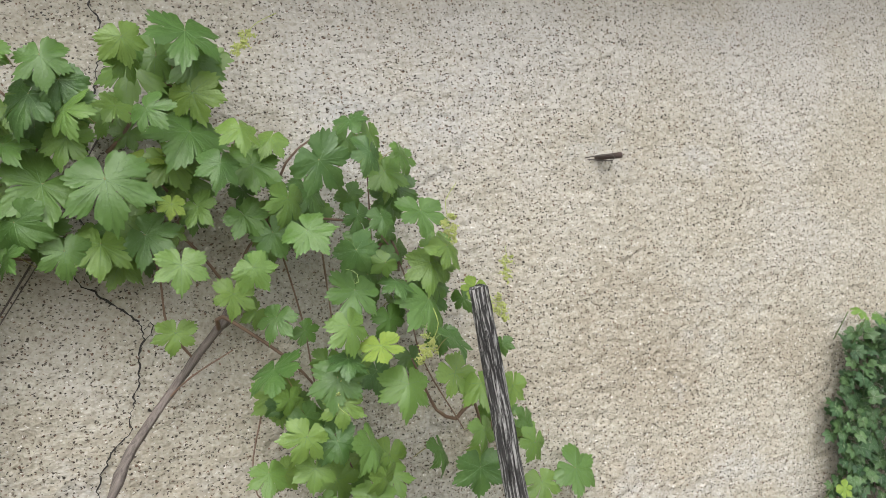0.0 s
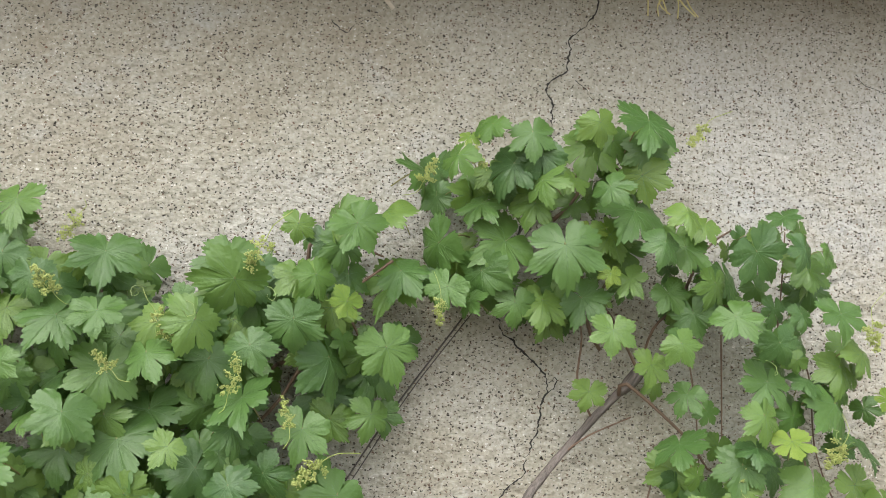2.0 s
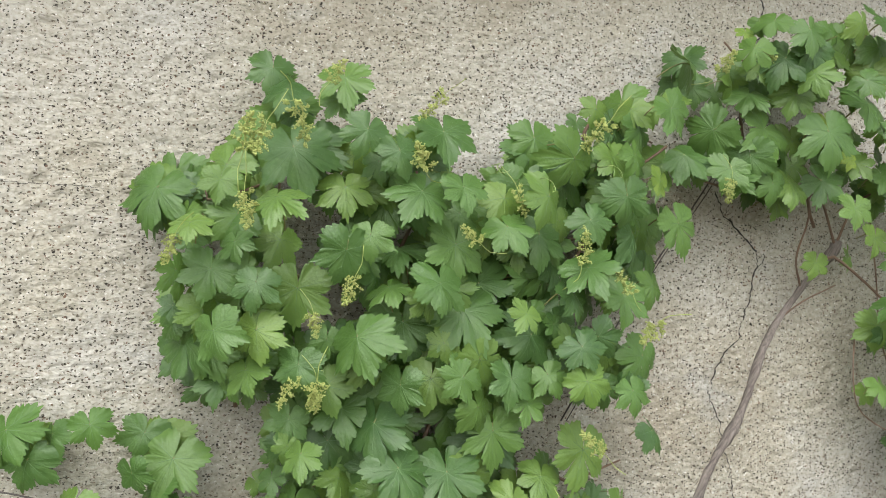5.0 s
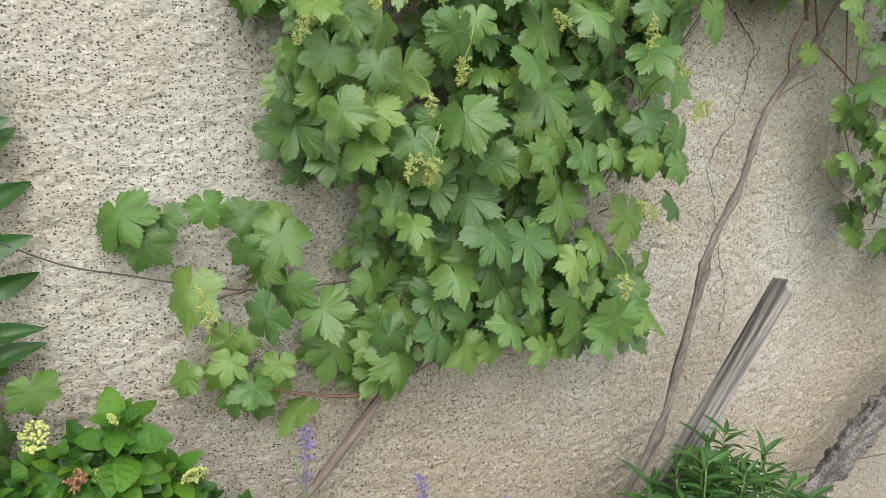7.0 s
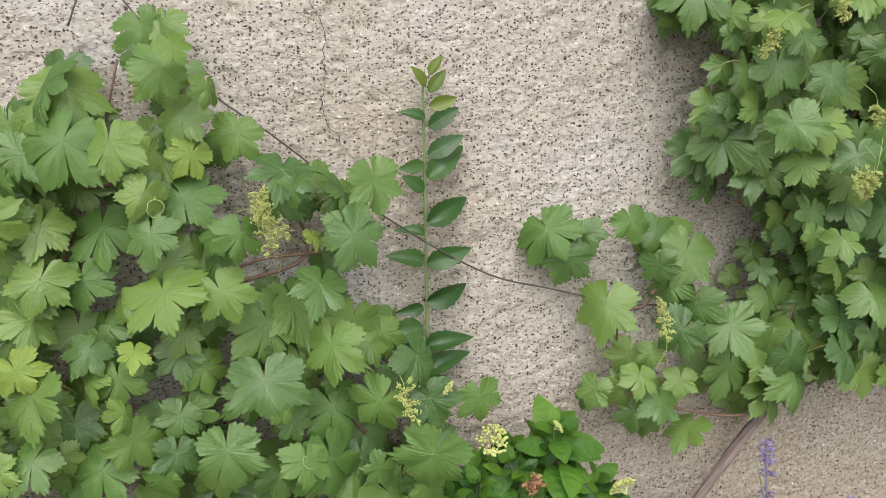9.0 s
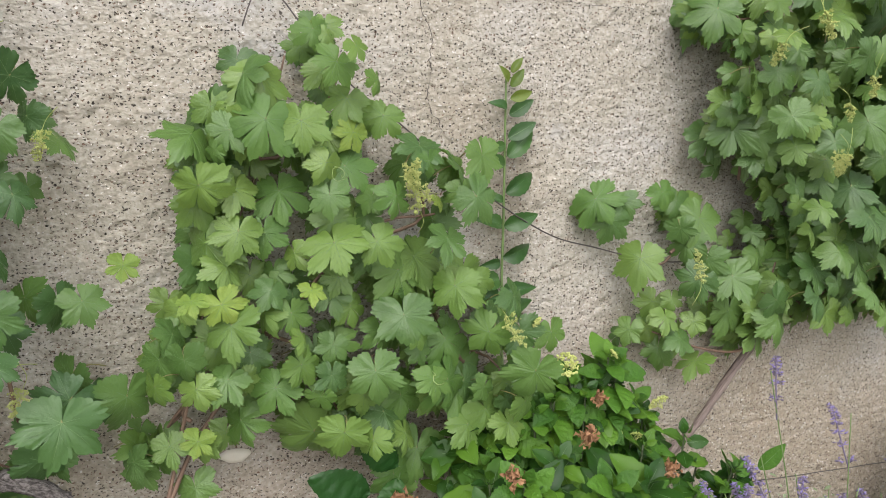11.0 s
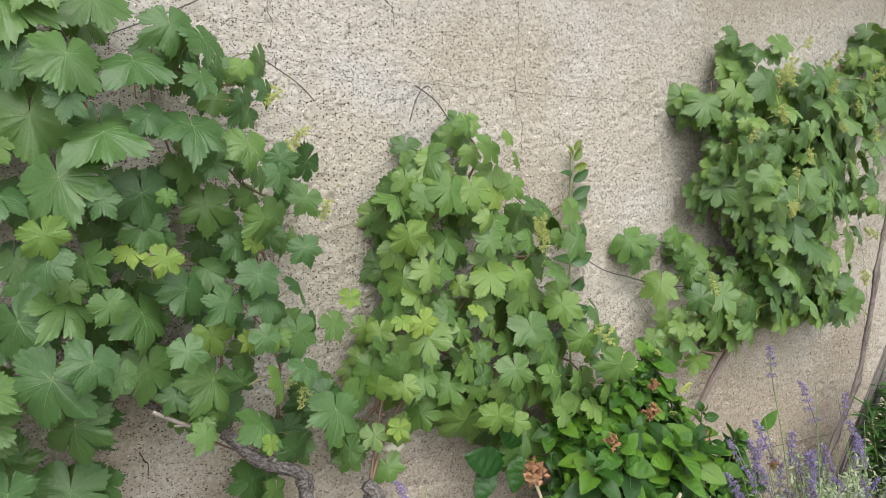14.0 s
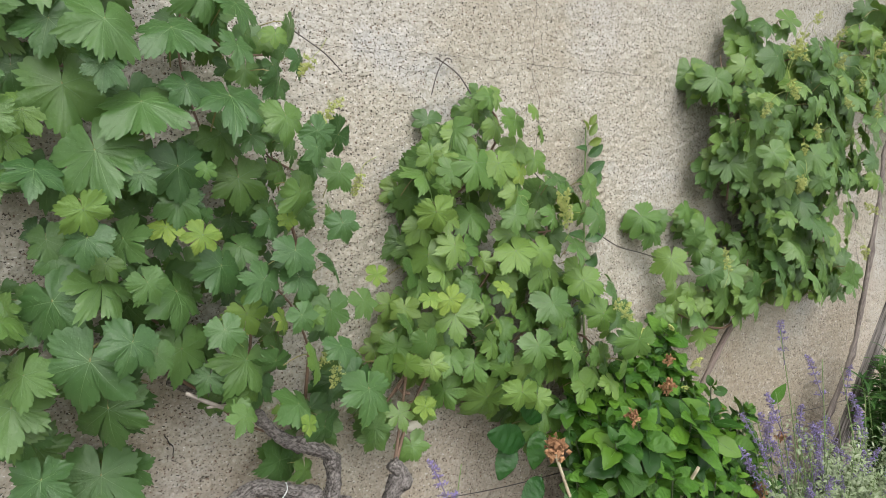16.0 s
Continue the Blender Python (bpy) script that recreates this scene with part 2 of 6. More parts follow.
LAUREL_YOUNG = leaf_material("shrub_leaf_young", (0.07, 0.12, 0.02), (0.1, 0.155, 0.025), (0.13, 0.18, 0.03), rough=0.4, trans=0.2, spec=0.3, wrinkle=0.15, tint=(0.14, 0.17, 0.04))
OLEANDER = leaf_material("narrow_leaf", (0.018, 0.058, 0.013), (0.03, 0.085, 0.017), (0.055, 0.13, 0.024), rough=0.45, trans=0.12, spec=0.3, wrinkle=0.1, tint=(0.05, 0.12, 0.03))
IVY = leaf_material("ivy_leaf", (0.028, 0.068, 0.03), (0.048, 0.1, 0.038), (0.085, 0.15, 0.055), rough=0.38, trans=0.1, wrinkle=0.15, tint=(0.045, 0.09, 0.035))
IVY_VEIN = plain("ivy_vein", (0.11, 0.16, 0.08), (0.16, 0.21, 0.11), 20, 0.5, 0.0)
GREEN_STEM = plain("green_stem", (0.1, 0.17, 0.05), (0.17, 0.24, 0.08), 25, 0.6, 0.1)
SAGE = leaf_material("catmint_leaf", (0.25, 0.31, 0.19), (0.34, 0.4, 0.26), (0.45, 0.5, 0.36), rough=0.7, trans=0.35, spec=0.2, wrinkle=0.1, joined=True)
PURPLE = plain("catmint_flower", (0.17, 0.135, 0.34), (0.3, 0.255, 0.5), 60, 0.7, 0.0)
PURPLE_DIM = plain("catmint_calyx", (0.11, 0.085, 0.14), (0.22, 0.185, 0.27), 60, 0.7, 0.0)
TIE = plain("plastic_tie", (0.5, 0.52, 0.52), (0.65, 0.67, 0.67), 20, 0.4, 0.0)
HYD_STEM = plain("hydrangea_stem", (0.03, 0.05, 0.015), (0.06, 0.08, 0.03), 25, 0.7, 0.1)
PEBBLE = plain("pebble", (0.6, 0.56, 0.46), (0.72, 0.69, 0.6), 40, 0.85, 0.3)
ROOT = plain("dry_root", (0.5, 0.44, 0.18), (0.72, 0.66, 0.36), 40, 0.8, 0.2)
TWIG_DRY = plain("dry_twig", (0.5, 0.44, 0.36), (0.66, 0.6, 0.52), 60, 0.8, 0.3)
CABLE = plain("pale_cable", (0.36, 0.42, 0.42), (0.5, 0.56, 0.55), 20, 0.5, 0.0)
# darker copy of hydrangea_leaf: shade inside the bush put into its colour
HYD_INNER_SHADE = leaf_material("hydrangea_leaf_inner_shade", (0.008, 0.034, 0.006), (0.02, 0.066, 0.009), (0.08, 0.165, 0.016), rough=0.4, trans=0.1, spec=0.22, wrinkle=0.45, tint=(0.045, 0.125, 0.012), joined=True)
OLEANDER_INNER = leaf_material("narrow_leaf_inner", (0.018, 0.058, 0.013), (0.03, 0.085, 0.017), (0.055, 0.13, 0.024), rough=0.45, trans=0.12, spec=0.3, wrinkle=0.1, tint=(0.05, 0.12, 0.03), joined=True)
IVY_INNER = leaf_material("ivy_leaf_inner", (0.028, 0.068, 0.03), (0.048, 0.1, 0.038), (0.085, 0.15, 0.055), rough=0.38, trans=0.1, wrinkle=0.15, tint=(0.045, 0.09, 0.035), joined=True)
CANE_DEAD = plain("dead_cane", (0.2, 0.17, 0.15), (0.42, 0.38, 0.34), 60, 0.8, 0.4, 0.002)

# ---- helpers for meshes ----
def mesh_of(name, bm, materials, smooth=True):
    me = bpy.data.meshes.new(name)
    bm.to_mesh(me)
    bm.free()
    for m in materials:
        me.materials.append(m)
    if smooth:
        me.polygons.foreach_set("use_smooth", [True] * len(me.polygons))
    return me


def part(name, data, material, parent, label="", m=None, smooth=True):
    if isinstance(data, bmesh.types.BMesh):
        data = mesh_of(name, data, [material], smooth)
    ob = new(name, data)
    ob.parent = parent
    if parent.type == 'EMPTY':
        ob.matrix_parent_inverse = Matrix.Translation(-parent.location)
    if m is not None:
        ob.matrix_basis = m
    return tagged(ob, label)


def thing(name, at, label, category, group="", kind=""):
    e = new(name)
    e.empty_display_size = 0.05
    e.location = at
    return tagged(e, label, category, group, kind)


def smooth_path(pts, step=0.02):
    """A Catmull-Rom curve through the points, sampled about every step metres."""
    p = [Vector(q) for q in pts]
    p = [p[0] * 2 - p[1]] + p + [p[-1] * 2 - p[-2]]
    out = []
    for i in range(1, len(p) - 2):
        n = max(2, int((p[i + 1] - p[i]).length / step))
        for k in range(n):
            t = k / n
            out.append(0.5 * (2 * p[i] + (p[i + 1] - p[i - 1]) * t + (2 * p[i - 1] - 5 * p[i] + 4 * p[i + 1] - p[i + 2]) * t * t
                              + (3 * p[i] - p[i - 1] - 3 * p[i + 1] + p[i + 2]) * t ** 3))
    out.append(p[-2].copy())
    return out


def tube(bm, pts, r0, r1, sides=6, rough=0.0, knots=(), step=0.02, freq=30.0, ridge=0.0, caps=True):
    """A tapered tube along a smooth path; rough: uneven radius, ridge: lengthwise furrows, knots: (place 0..1, swelling)."""
    path = smooth_path(pts, step)
    n = len(path)
    rings = []
    side = Vector((0.3, -1, 0.2)).normalized()
    for i, c in enumerate(path):
        d = (path[min(i + 1, n - 1)] - path[max(i - 1, 0)]).normalized()
        a = (side - d * side.dot(d)).normalized()
        b = d.cross(a)
        side = a
        t = i / (n - 1)
        r = r0 + (r1 - r0) * t
        for k, s in knots:
            r *= 1 + s * math.exp(-((t - k) / 0.018) ** 2)
        ring = []
        for j in range(sides):
            w = 2 * math.pi * j / sides
            v = a * math.cos(w) + b * math.sin(w)
            q = 1 + rough * (noise.noise((c + v * r) * freq) + 0.5 * noise.noise((c + v * r) * freq * 2.7)) + ridge * noise.noise(Vector((math.cos(w) * (3 if sides < 20 else 5), math.sin(w) * (3 if sides < 20 else 5), t * (4 if sides < 20 else 9))))
            ring.append(bm.verts.new(c + v * r * q))
        rings.append(ring)
    for u, v in zip(rings, rings[1:]):
        for j in range(sides):
            bm.faces.new((u[j], u[(j + 1) % sides], v[(j + 1) % sides], v[j]))
    if caps:
        bm.faces.new(rings[0][::-1])
        bm.faces.new(rings[-1])
    return bm


def box(bm, x0, x1, y0, y1, z0, z1):
    m = Matrix.Translation(((x0 + x1) / 2, (y0 + y1) / 2, (z0 + z1) / 2)) @ Matrix.Diagonal((x1 - x0, y1 - y0, z1 - z0, 1))
    bmesh.ops.create_cube(bm, size=1, matrix=m)
    return bm


# ---- the wall, the eave, the ground ----
GROUND = -0.12


def wall_relief(nx, nz, cell):
    """Uneven trowelled and thrown coat: grains, lumps and slow waves, from filtered noise."""
    rng = np.random.default_rng(5)
    fx = np.fft.fftfreq(nx, cell)[:, None]
    fz = np.fft.fftfreq(nz, cell)[None, :]
    def band(size, flat):
        f = np.sqrt((fx * flat) ** 2 + fz ** 2) * size
        h = np.real(np.fft.ifft2(np.fft.fft2(rng.standard_normal((nx, nz))) * np.exp(-(f - 0.5) ** 2 * 6)))
        return h / h.std()
    grain = band(0.022, 1.5)
    pits = np.clip(band(0.02, 1.6) - 0.9, 0, 1.6)
    lumps = np.clip(band(0.026, 1.4) - 0.8, 0, 1.5)
    return 0.0017 * np.abs(grain) * -1 + 0.0009 * band(0.07, 1.3) + 0.0022 * band(0.5, 1.0) - 0.0038 * pits + 0.0015 * lumps


def build_wall():
    cell = 0.0069
    x = np.arange(-3.9, 2.1, cell)
    z = np.arange(GROUND - 0.05, 2.5, cell)
    nx, nz = len(x), len(z)
    h = wall_relief(nx, nz, cell)
    co = np.zeros((nx, nz, 3))
    co[:, :, 0], co[:, :, 1], co[:, :, 2] = x[:, None], 0.004 - h, z[None, :]
    i = np.arange(nx * nz).reshape(nx, nz)
    quads = np.stack([i[:-1, :-1], i[1:, :-1], i[1:, 1:], i[:-1, 1:]], -1).reshape(-1, 4)
    me = bpy.data.meshes.new("wall")
    n = nx * nz
    me.vertices.add(n)
    me.loops.add(quads.size)
    me.polygons.add(len(quads))
    me.vertices.foreach_set("co", co.reshape(-1))
    me.loops.foreach_set("vertex_index", quads.reshape(-1).astype(np.int32))
    me.polygons.foreach_set("loop_start", np.arange(0, quads.size, 4, dtype=np.int32))
    me.polygons.foreach_set("use_smooth", np.ones(len(quads), dtype=bool))
    me.update(calc_edges=True)
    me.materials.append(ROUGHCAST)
    wall = tagged(new("wall_north", me), "rough cast beige rendered wall, cracked and weathered", "wall", kind="structure")
    bm = bmesh.new()
    box(bm, -3.9, 2.1, 0.03, 0.35, GROUND - 0.05, 2.6)
    box(bm, -14, -3.9, 0.0, 0.35, GROUND - 0.05, 2.6)
    box(bm, 2.1, 12, 0.0, 0.35, GROUND - 0.05, 2.6)
    part("wall_core", bm, ROUGHCAST, wall, smooth=False)
    return wall


def crack(wall, pts, width, seed, name="crack"):
    """An open crack: a dark jagged sliver of uneven width."""
    rnd = random.Random(seed)
    path = smooth_path([(x, 0, z) for x, z in pts], 0.006)
    bm = bmesh.new()
    rows = []
    ox = oz = 0.0
    for i, c in enumerate(path):
        ox = ox * 0.75 + rnd.uniform(-0.0045, 0.0045)
        oz = oz * 0.7 + rnd.uniform(-0.002, 0.002)
        w = width * rnd.uniform(0.2, 1.1) * min(1.0, (len(path) - 1 - i) / 8 + 0.2)
        d = (path[min(i + 1, len(path) - 1)] - path[max(i - 1, 0)]).normalized()
        s = Vector((d.z, 0, -d.x)) * w / 2
        q = c + Vector((ox, -0.003 if name == "crack" else -0.005, oz))
        rows.append((bm.verts.new(q - s), bm.verts.new(q + Vector((0, -0.0006, 0))), bm.verts.new(q + s)))
    for a, b in zip(rows, rows[1:]):
        for k in (0, 1):
            bm.faces.new((a[k], a[k + 1], b[k + 1], b[k]))
    return part(name, bm, CRACK if name == "crack" else CRACK_FINE, wall)


WALL = build_wall()
crack(WALL, [(0.147, 2.477), (0.136, 2.306), (0.134, 2.245), (0.091, 2.186), (0.079, 2.126), (0.037, 2.078), (0.055, 2.027), (0.032, 1.937), (-0.004, 1.779), (-0.021, 1.561)], 0.0046, 1)
crack(WALL, [(-0.055, 1.61), (-0.022, 1.552), (0.049, 1.49), (0.07, 1.46), (0.053, 1.39), (0.031, 1.308), (0.02, 1.27), (-0.034, 1.2), (-0.047, 1.155)], 0.0046, 2)
crack(WALL, [(0.072, 1.463), (0.088, 1.472), (0.084, 1.45), (0.062, 1.431)], 0.003, 3)
crack(WALL, [(-0.047, 1.16), (-0.033, 1.11), (-0.003, 1.034), (0.02, 0.96), (0.036, 0.897), (0.069, 0.764), (0.05, 0.65)], 0.0035, 4)
crack(WALL, [(-1.9, 2.1), (-1.897, 1.986), (-1.9, 1.749), (-1.902, 1.541), (-1.886, 1.463), (-1.88, 1.323), (-1.853, 1.284), (-1.85, 1.245)], 0.0024, 5, "fine_crack")
crack(WALL, [(-2.43, 2.06), (-2.419, 1.916), (-2.411, 1.786), (-2.317, 1.738), (-2.292, 1.683)], 0.005, 6)
crack(WALL, [(-2.67, 1.9), (-2.65, 1.762), (-2.627, 1.66), (-2.622, 1.55)], 0.0025, 7, "fine_crack")
crack(WALL, [(-2.674, 1.659), (-2.627, 1.662)], 0.0025, 8, "fine_crack")
crack(WALL, [(-2.59, 1.552), (-2.2, 1.553), (-1.8, 1.55), (-1.33, 1.546)], 0.0015, 9, "fine_crack")
crack(WALL, [(0.1, 2.1), (0.13, 2.08), (0.15, 2.05)], 0.002, 11)
crack(WALL, [(-0.42, 2.19), (-0.38, 2.165), (-0.35, 2.2)], 0.003, 12)
crack(WALL, [(0.72, 2.16), (0.76, 2.13), (0.82, 2.115), (0.85, 2.1)], 0.0016, 13)
crack(WALL, [(-2.943, 0.709), (-2.928, 0.678), (-2.933, 0.652), (-2.912, 0.637)], 0.003, 10)


def chip(x, z, w, h, seed):
    """A pale smooth pebble face standing a little proud of the coat."""
    rnd = random.Random(seed)
    bm = bmesh.new()
    edge = [rnd.uniform(0.75, 1.15) for _ in range(12)]
    rings = []
    for f, y in ((1.0, -0.004), (0.85, 0.005), (0.45, 0.0065)):
        rings.append([bm.verts.new((x + w * f * math.cos(k * 0.524) * q, -y, z + h * f * math.sin(k * 0.524) * q)) for k, q in enumerate(edge)])
    for a, b in zip(rings, rings[1:]):
        for k in range(12):
            bm.faces.new((a[k], a[(k + 1) % 12], b[(k + 1) % 12], b[k]))
    bm.faces.new(rings[2])
    return part("pebble", bm, PEBBLE, WALL, "pale pebble showing in the coat")


for k, (x, z, w, h) in enumerate(((-2.292, 0.591, 0.033, 0.016), (-0.941, 0.306, 0.018, 0.009))):
    chip(x, z, w, h, k)

bm = bmesh.new()
box(bm, -14, 12, -0.34, -0.002, 2.39, 2.42)
eave = tagged(new("eave", mesh_of("eave", bm, [BOARD], False)), "brown boarded eave under the roof edge", "eave", kind="structure")
bm = bmesh.new()
box(bm, -14, 12, -0.365, -0.34, 2.38, 2.5)
part("fascia", bm, BOARD, eave, smooth=False)
bm = bmesh.new()
for k in range(5):
    v = [bm.verts.new(c) for c in ((-14, -0.46 + 0.5 * k, 2.5 + 0.25 * k), (12, -0.46 + 0.5 * k, 2.5 + 0.25 * k),
                                   (12, 0.06 + 0.5 * k, 2.76 + 0.25 * k), (-14, 0.06 + 0.5 * k, 2.76 + 0.25 * k))]
    bm.faces.new(v)
bmesh.ops.solidify(bm, geom=bm.faces[:], thickness=0.02)
part("roof_slope", bm, TILE, eave, smooth=False)

bm = bmesh.new()
bmesh.ops.create_grid(bm, x_segments=160, y_segments=90, size=1.0, matrix=Matrix.Diagonal((10, 6, 1, 1)) @ Matrix.Translation((0, -0.95, 0)))
for v in bm.verts:
    f = max(0.0, 1 - abs(v.co.y + 0.5) / 1.6)
    v.co.z = GROUND + f * 0.03 * noise.noise(v.co * 5) + f * 0.015 * noise.noise(v.co * 19)
    if abs(v.co.x) > 9.9 or v.co.y < -11.6:
        v.co = Vector((v.co.x * 60, v.co.y * 60, GROUND))
    if v.co.y > -0.3:
        v.co.y = max(v.co.y, 0.1)
tagged(new("ground", mesh_of("ground", bm, [SOIL])), "unseen dry stony soil at the foot of the wall, made pale to bounce light", "ground", kind="structure")

# ---- vine leaves ----
VEIN_ANGLES = (0, 56, -56, 113, -113)


# half an outline from the tip to the stalk: degrees, distance from the stalk's end, depth of the bay there
TEETH = ((0, .73, 0), (4, .615, 0), (8.5, .635, 0), (12.5, .535, 0), (17.5, .565, 0), (21.5, .485, 0), (26, .505, 0), (29.3, .465, .08), (30, .43, .26), (32, .43, .26), (33, .465, .08), (36, .495, 0), (39.5, .48, 0),
         (44.5, .565, 0), (48, .525, 0), (53, .635, 0), (56.5, .585, 0), (60, .695, 0), (64.5, .575, 0), (69.5, .595, 0), (73.5, .5, 0), (78.5, .515, 0), (82, .455, .06), (83, .43, .16), (85, .43, .16), (86.2, .455, .06), (89.5, .475, 0), (93, .465, 0),
         (98, .545, 0), (102, .5, 0), (107, .605, 0), (112, .53, 0), (118, .605, 0), (123, .515, 0), (130, .545, 0), (136, .465, 0), (142, .5, 0), (149, .43, 0), (156, .465, 0), (162, .41, 0), (168, .4, 0), (172.5, .29, 0), (176.5, .1, 0))


def vine_leaf_mesh(name, seed, blade, lobe, fold):
    """A sharply toothed five-lobed blade with pale veins and a stalk, about one unit wide; it faces -y, its tip hangs down."""
    rnd = random.Random(seed)
    skew = rnd.uniform(-0.08, 0.08)
    long_ = [rnd.uniform(0.88, 1.1) for _ in range(8)]
    bend = [rnd.uniform(-0.05, 0.2) for _ in range(8)]

    def around(vals, deg):
        f = (deg % 360) / 45
        k = int(f)
        u = f - k
        u = u * u * (3 - 2 * u)
        return vals[k % 8] * (1 - u) + vals[(k + 1) % 8] * u

    ph, wave, cup = rnd.uniform(0, 6.3), rnd.uniform(0.005, 0.022), rnd.uniform(0.0, 0.3)

    def surf(x, z):
        r = math.hypot(x, z)
        w = math.atan2(x, -z)
        d = min(r * abs(math.sin(w - radians(q))) if math.cos(w - radians(q)) > 0 else r for q in VEIN_ANGLES)
        lump = noise.noise(Vector((x * 3 + seed, z * 3, seed * 1.7))) + 0.4 * noise.noise(Vector((x * 9, z * 9, seed * 2.3)))
        y = -0.035 * min(d, 0.07) * min(1, r * 4) + 0.075 * lump * min(1, r * 3) + cup * r * r + wave * math.sin(5 * w + ph) * (r / 0.5) ** 2
        y += around(bend, math.degrees(w)) * max(0, r - 0.2) ** 2 * 3.2
        return y + fold * abs(x) * 0.5 + 0.3 * max(0, -z - 0.2) ** 2

    bm = bmesh.new()
    off = Vector((0, 0, 0.14))
    vert = lambda x, z, lift=0.0: bm.verts.new(Vector((x + skew * z, surf(x, z) - lift, z)) + off)
    outline = []
    for side in (1, -1):
        deep = lobe * rnd.uniform(0.75, 1.25)
        half = []
        for k, (deg, r, bay) in enumerate(TEETH):
            tooth = bay == 0 and r > max(TEETH[k - 1][1], TEETH[min(k + 1, len(TEETH) - 1)][1]) - 0.03
            deg += rnd.uniform(-1.2, 1.2) if bay == 0 and 0 < k < 39 else 0
            r = (r - bay * deep) * around(long_, side * deg) * rnd.uniform(0.965, 1.045)
            half.append((side * deg, r + (rnd.uniform(-0.014, 0.014) if tooth else 0.012 if bay == 0 else -0.008)))
        outline.append(half)
    loop = outline[0] + [(180, 0.03)] + outline[1][:0:-1]
    n = len(loop)
    flat = lambda deg, r: (r * math.sin(radians(deg)), -r * math.cos(radians(deg)))
    centre = vert(0, 0)
    rings = [[vert(*flat(deg, r * f)) for deg, r in loop] for f in (0.36, 0.72)]
    rim = []
    for i, (deg, r) in enumerate(loop):
        x, z = flat(deg, r)
        x1, z1 = flat(*loop[(i + 1) % n])
        xm, zm = (x + x1) / 2, (z + z1) / 2
        g = 1.02 if math.hypot(xm, zm) > 0.2 else 1.0
        rim.append((vert(x, z), vert(xm * g, zm * g)))
    a, b = rings
    for i in range(n):
        j = (i + 1) % n
        bm.faces.new((centre, a[j], a[i]))
        bm.faces.new((a[i], a[j], b[j], b[i]))
        bm.faces.new((b[i], rim[i][1], rim[i][0]))
        bm.faces.new((b[i], b[j], rim[i][1]))
        bm.faces.new((b[j], rim[j][0], rim[i][1]))

    def vein(x0, z0, x1, z1, w0, w1, seg):
        dx, dz = x1 - x0, z1 - z0
        l = math.hypot(dx, dz)
        px, pz = -dz / l, dx / l
        last = None
        for k in range(seg + 1):
            t = k / seg
            w = w0 + (w1 - w0) * t
            x, z = x0 + dx * t, z0 + dz * t
            cur = (vert(x - px * w, z - pz * w, 0.003), vert(x, z, 0.0075), vert(x + px * w, z + pz * w, 0.003))
            if last:
                for s in (0, 1):
                    bm.faces.new((last[s], last[s + 1], cur[s + 1], cur[s])).material_index = 1
            last = cur
    for q, reach in zip(VEIN_ANGLES, (0.58, 0.53, 0.53, 0.47, 0.47)):
        w = radians(q)
        r = reach * around(long_, q)
        vein(0, 0, r * math.sin(w), -r * math.cos(w), 0.006, 0.001, 5)
        for t in (0.3, 0.55):
            for s in (-1, 1):
                u = w + s * 0.75
                x, z = r * t * math.sin(w), -r * t * math.cos(w)
                l = 0.26 * (1.15 - t)
                vein(x, z, x + l * math.sin(u), z - l * math.cos(u), 0.0008, 0.0003, 2)
    nf = len(bm.faces)
    tube(bm, [off, off + Vector((0.03, 0.1, 0.16)), off + Vector((0.02, 0.4, 0.2)), off + Vector((0, 0.75, 0.1))], 0.016, 0.014, 5, step=0.15)
    bm.faces.ensure_lookup_table()
    for f in bm.faces[nf:]:
        f.material_index = 2
    return mesh_of(name, bm, [blade, VEIN, PETIOLE])


LEAVES = [vine_leaf_mesh("leaf", 10 + k, LEAF, (0.0, 0.5, 0.9, 0.15, 0.65, 0.0, 0.3, 0.8, 0.1, 1.0, 0.25, 0.45)[k], (0.0, 0.25, 0.05, 0.45, -0.2, 0.3, 0.1, 0.15, 0.6, 0.0, -0.3, 0.4)[k]) for k in range(12)]
LEAVES_DEEP = [vine_leaf_mesh("leaf", 60 + k, LEAF_DEEP, (0.3, 0.8, 0.1, 1.0, 0.5, 0.0, 0.65, 0.2)[k], (0.1, 0.3, 0.0, 0.2, 0.45, 0.15, -0.15, 0.25)[k]) for k in range(8)]
LEAVES_MID = [vine_leaf_mesh("leaf", 30 + k, LEAF_MID, 0.3 + 0.3 * k, 0.15 * k) for k in range(3)]
LEAVES_YOUNG = [vine_leaf_mesh("leaf", 40 + k, LEAF_YOUNG, 0.7 + 0.2 * k, 0.1 * k) for k in range(3)]


def place_leaf(parent, rnd, x, y, z, width, tone, edge=False, back=False, lean=0.0):
    pool = (LEAVES_DEEP if parent.parent.name in DEEP else LEAVES, LEAVES_MID, LEAVES_YOUNG)[tone]
    yaw = rnd.choice((-1, 1)) * rnd.uniform(32, 55) if edge else rnd.gauss(0, 17) + lean
    pitch = -rnd.gauss(22, 17) if not back else -rnd.uniform(0, 25)
    roll = rnd.gauss(0, 21)
    s = width * (1.12 if edge else 0.98) * (0.86 if tone == 2 else 1.0)
    m = pose(x, y, z, pitch, roll, yaw) @ Matrix.Diagonal((s * rnd.choice((-1, 1)) * rnd.uniform(0.92, 1.06), s, s * rnd.uniform(0.92, 1.06), 1))
    label = ("", "light green leaf", "young yellow-green leaf")[tone]
    return part("leaf", pool[rnd.randrange(len(pool))], None, parent, label, m)


MASS = {}
DEEP = set()
HELD = []


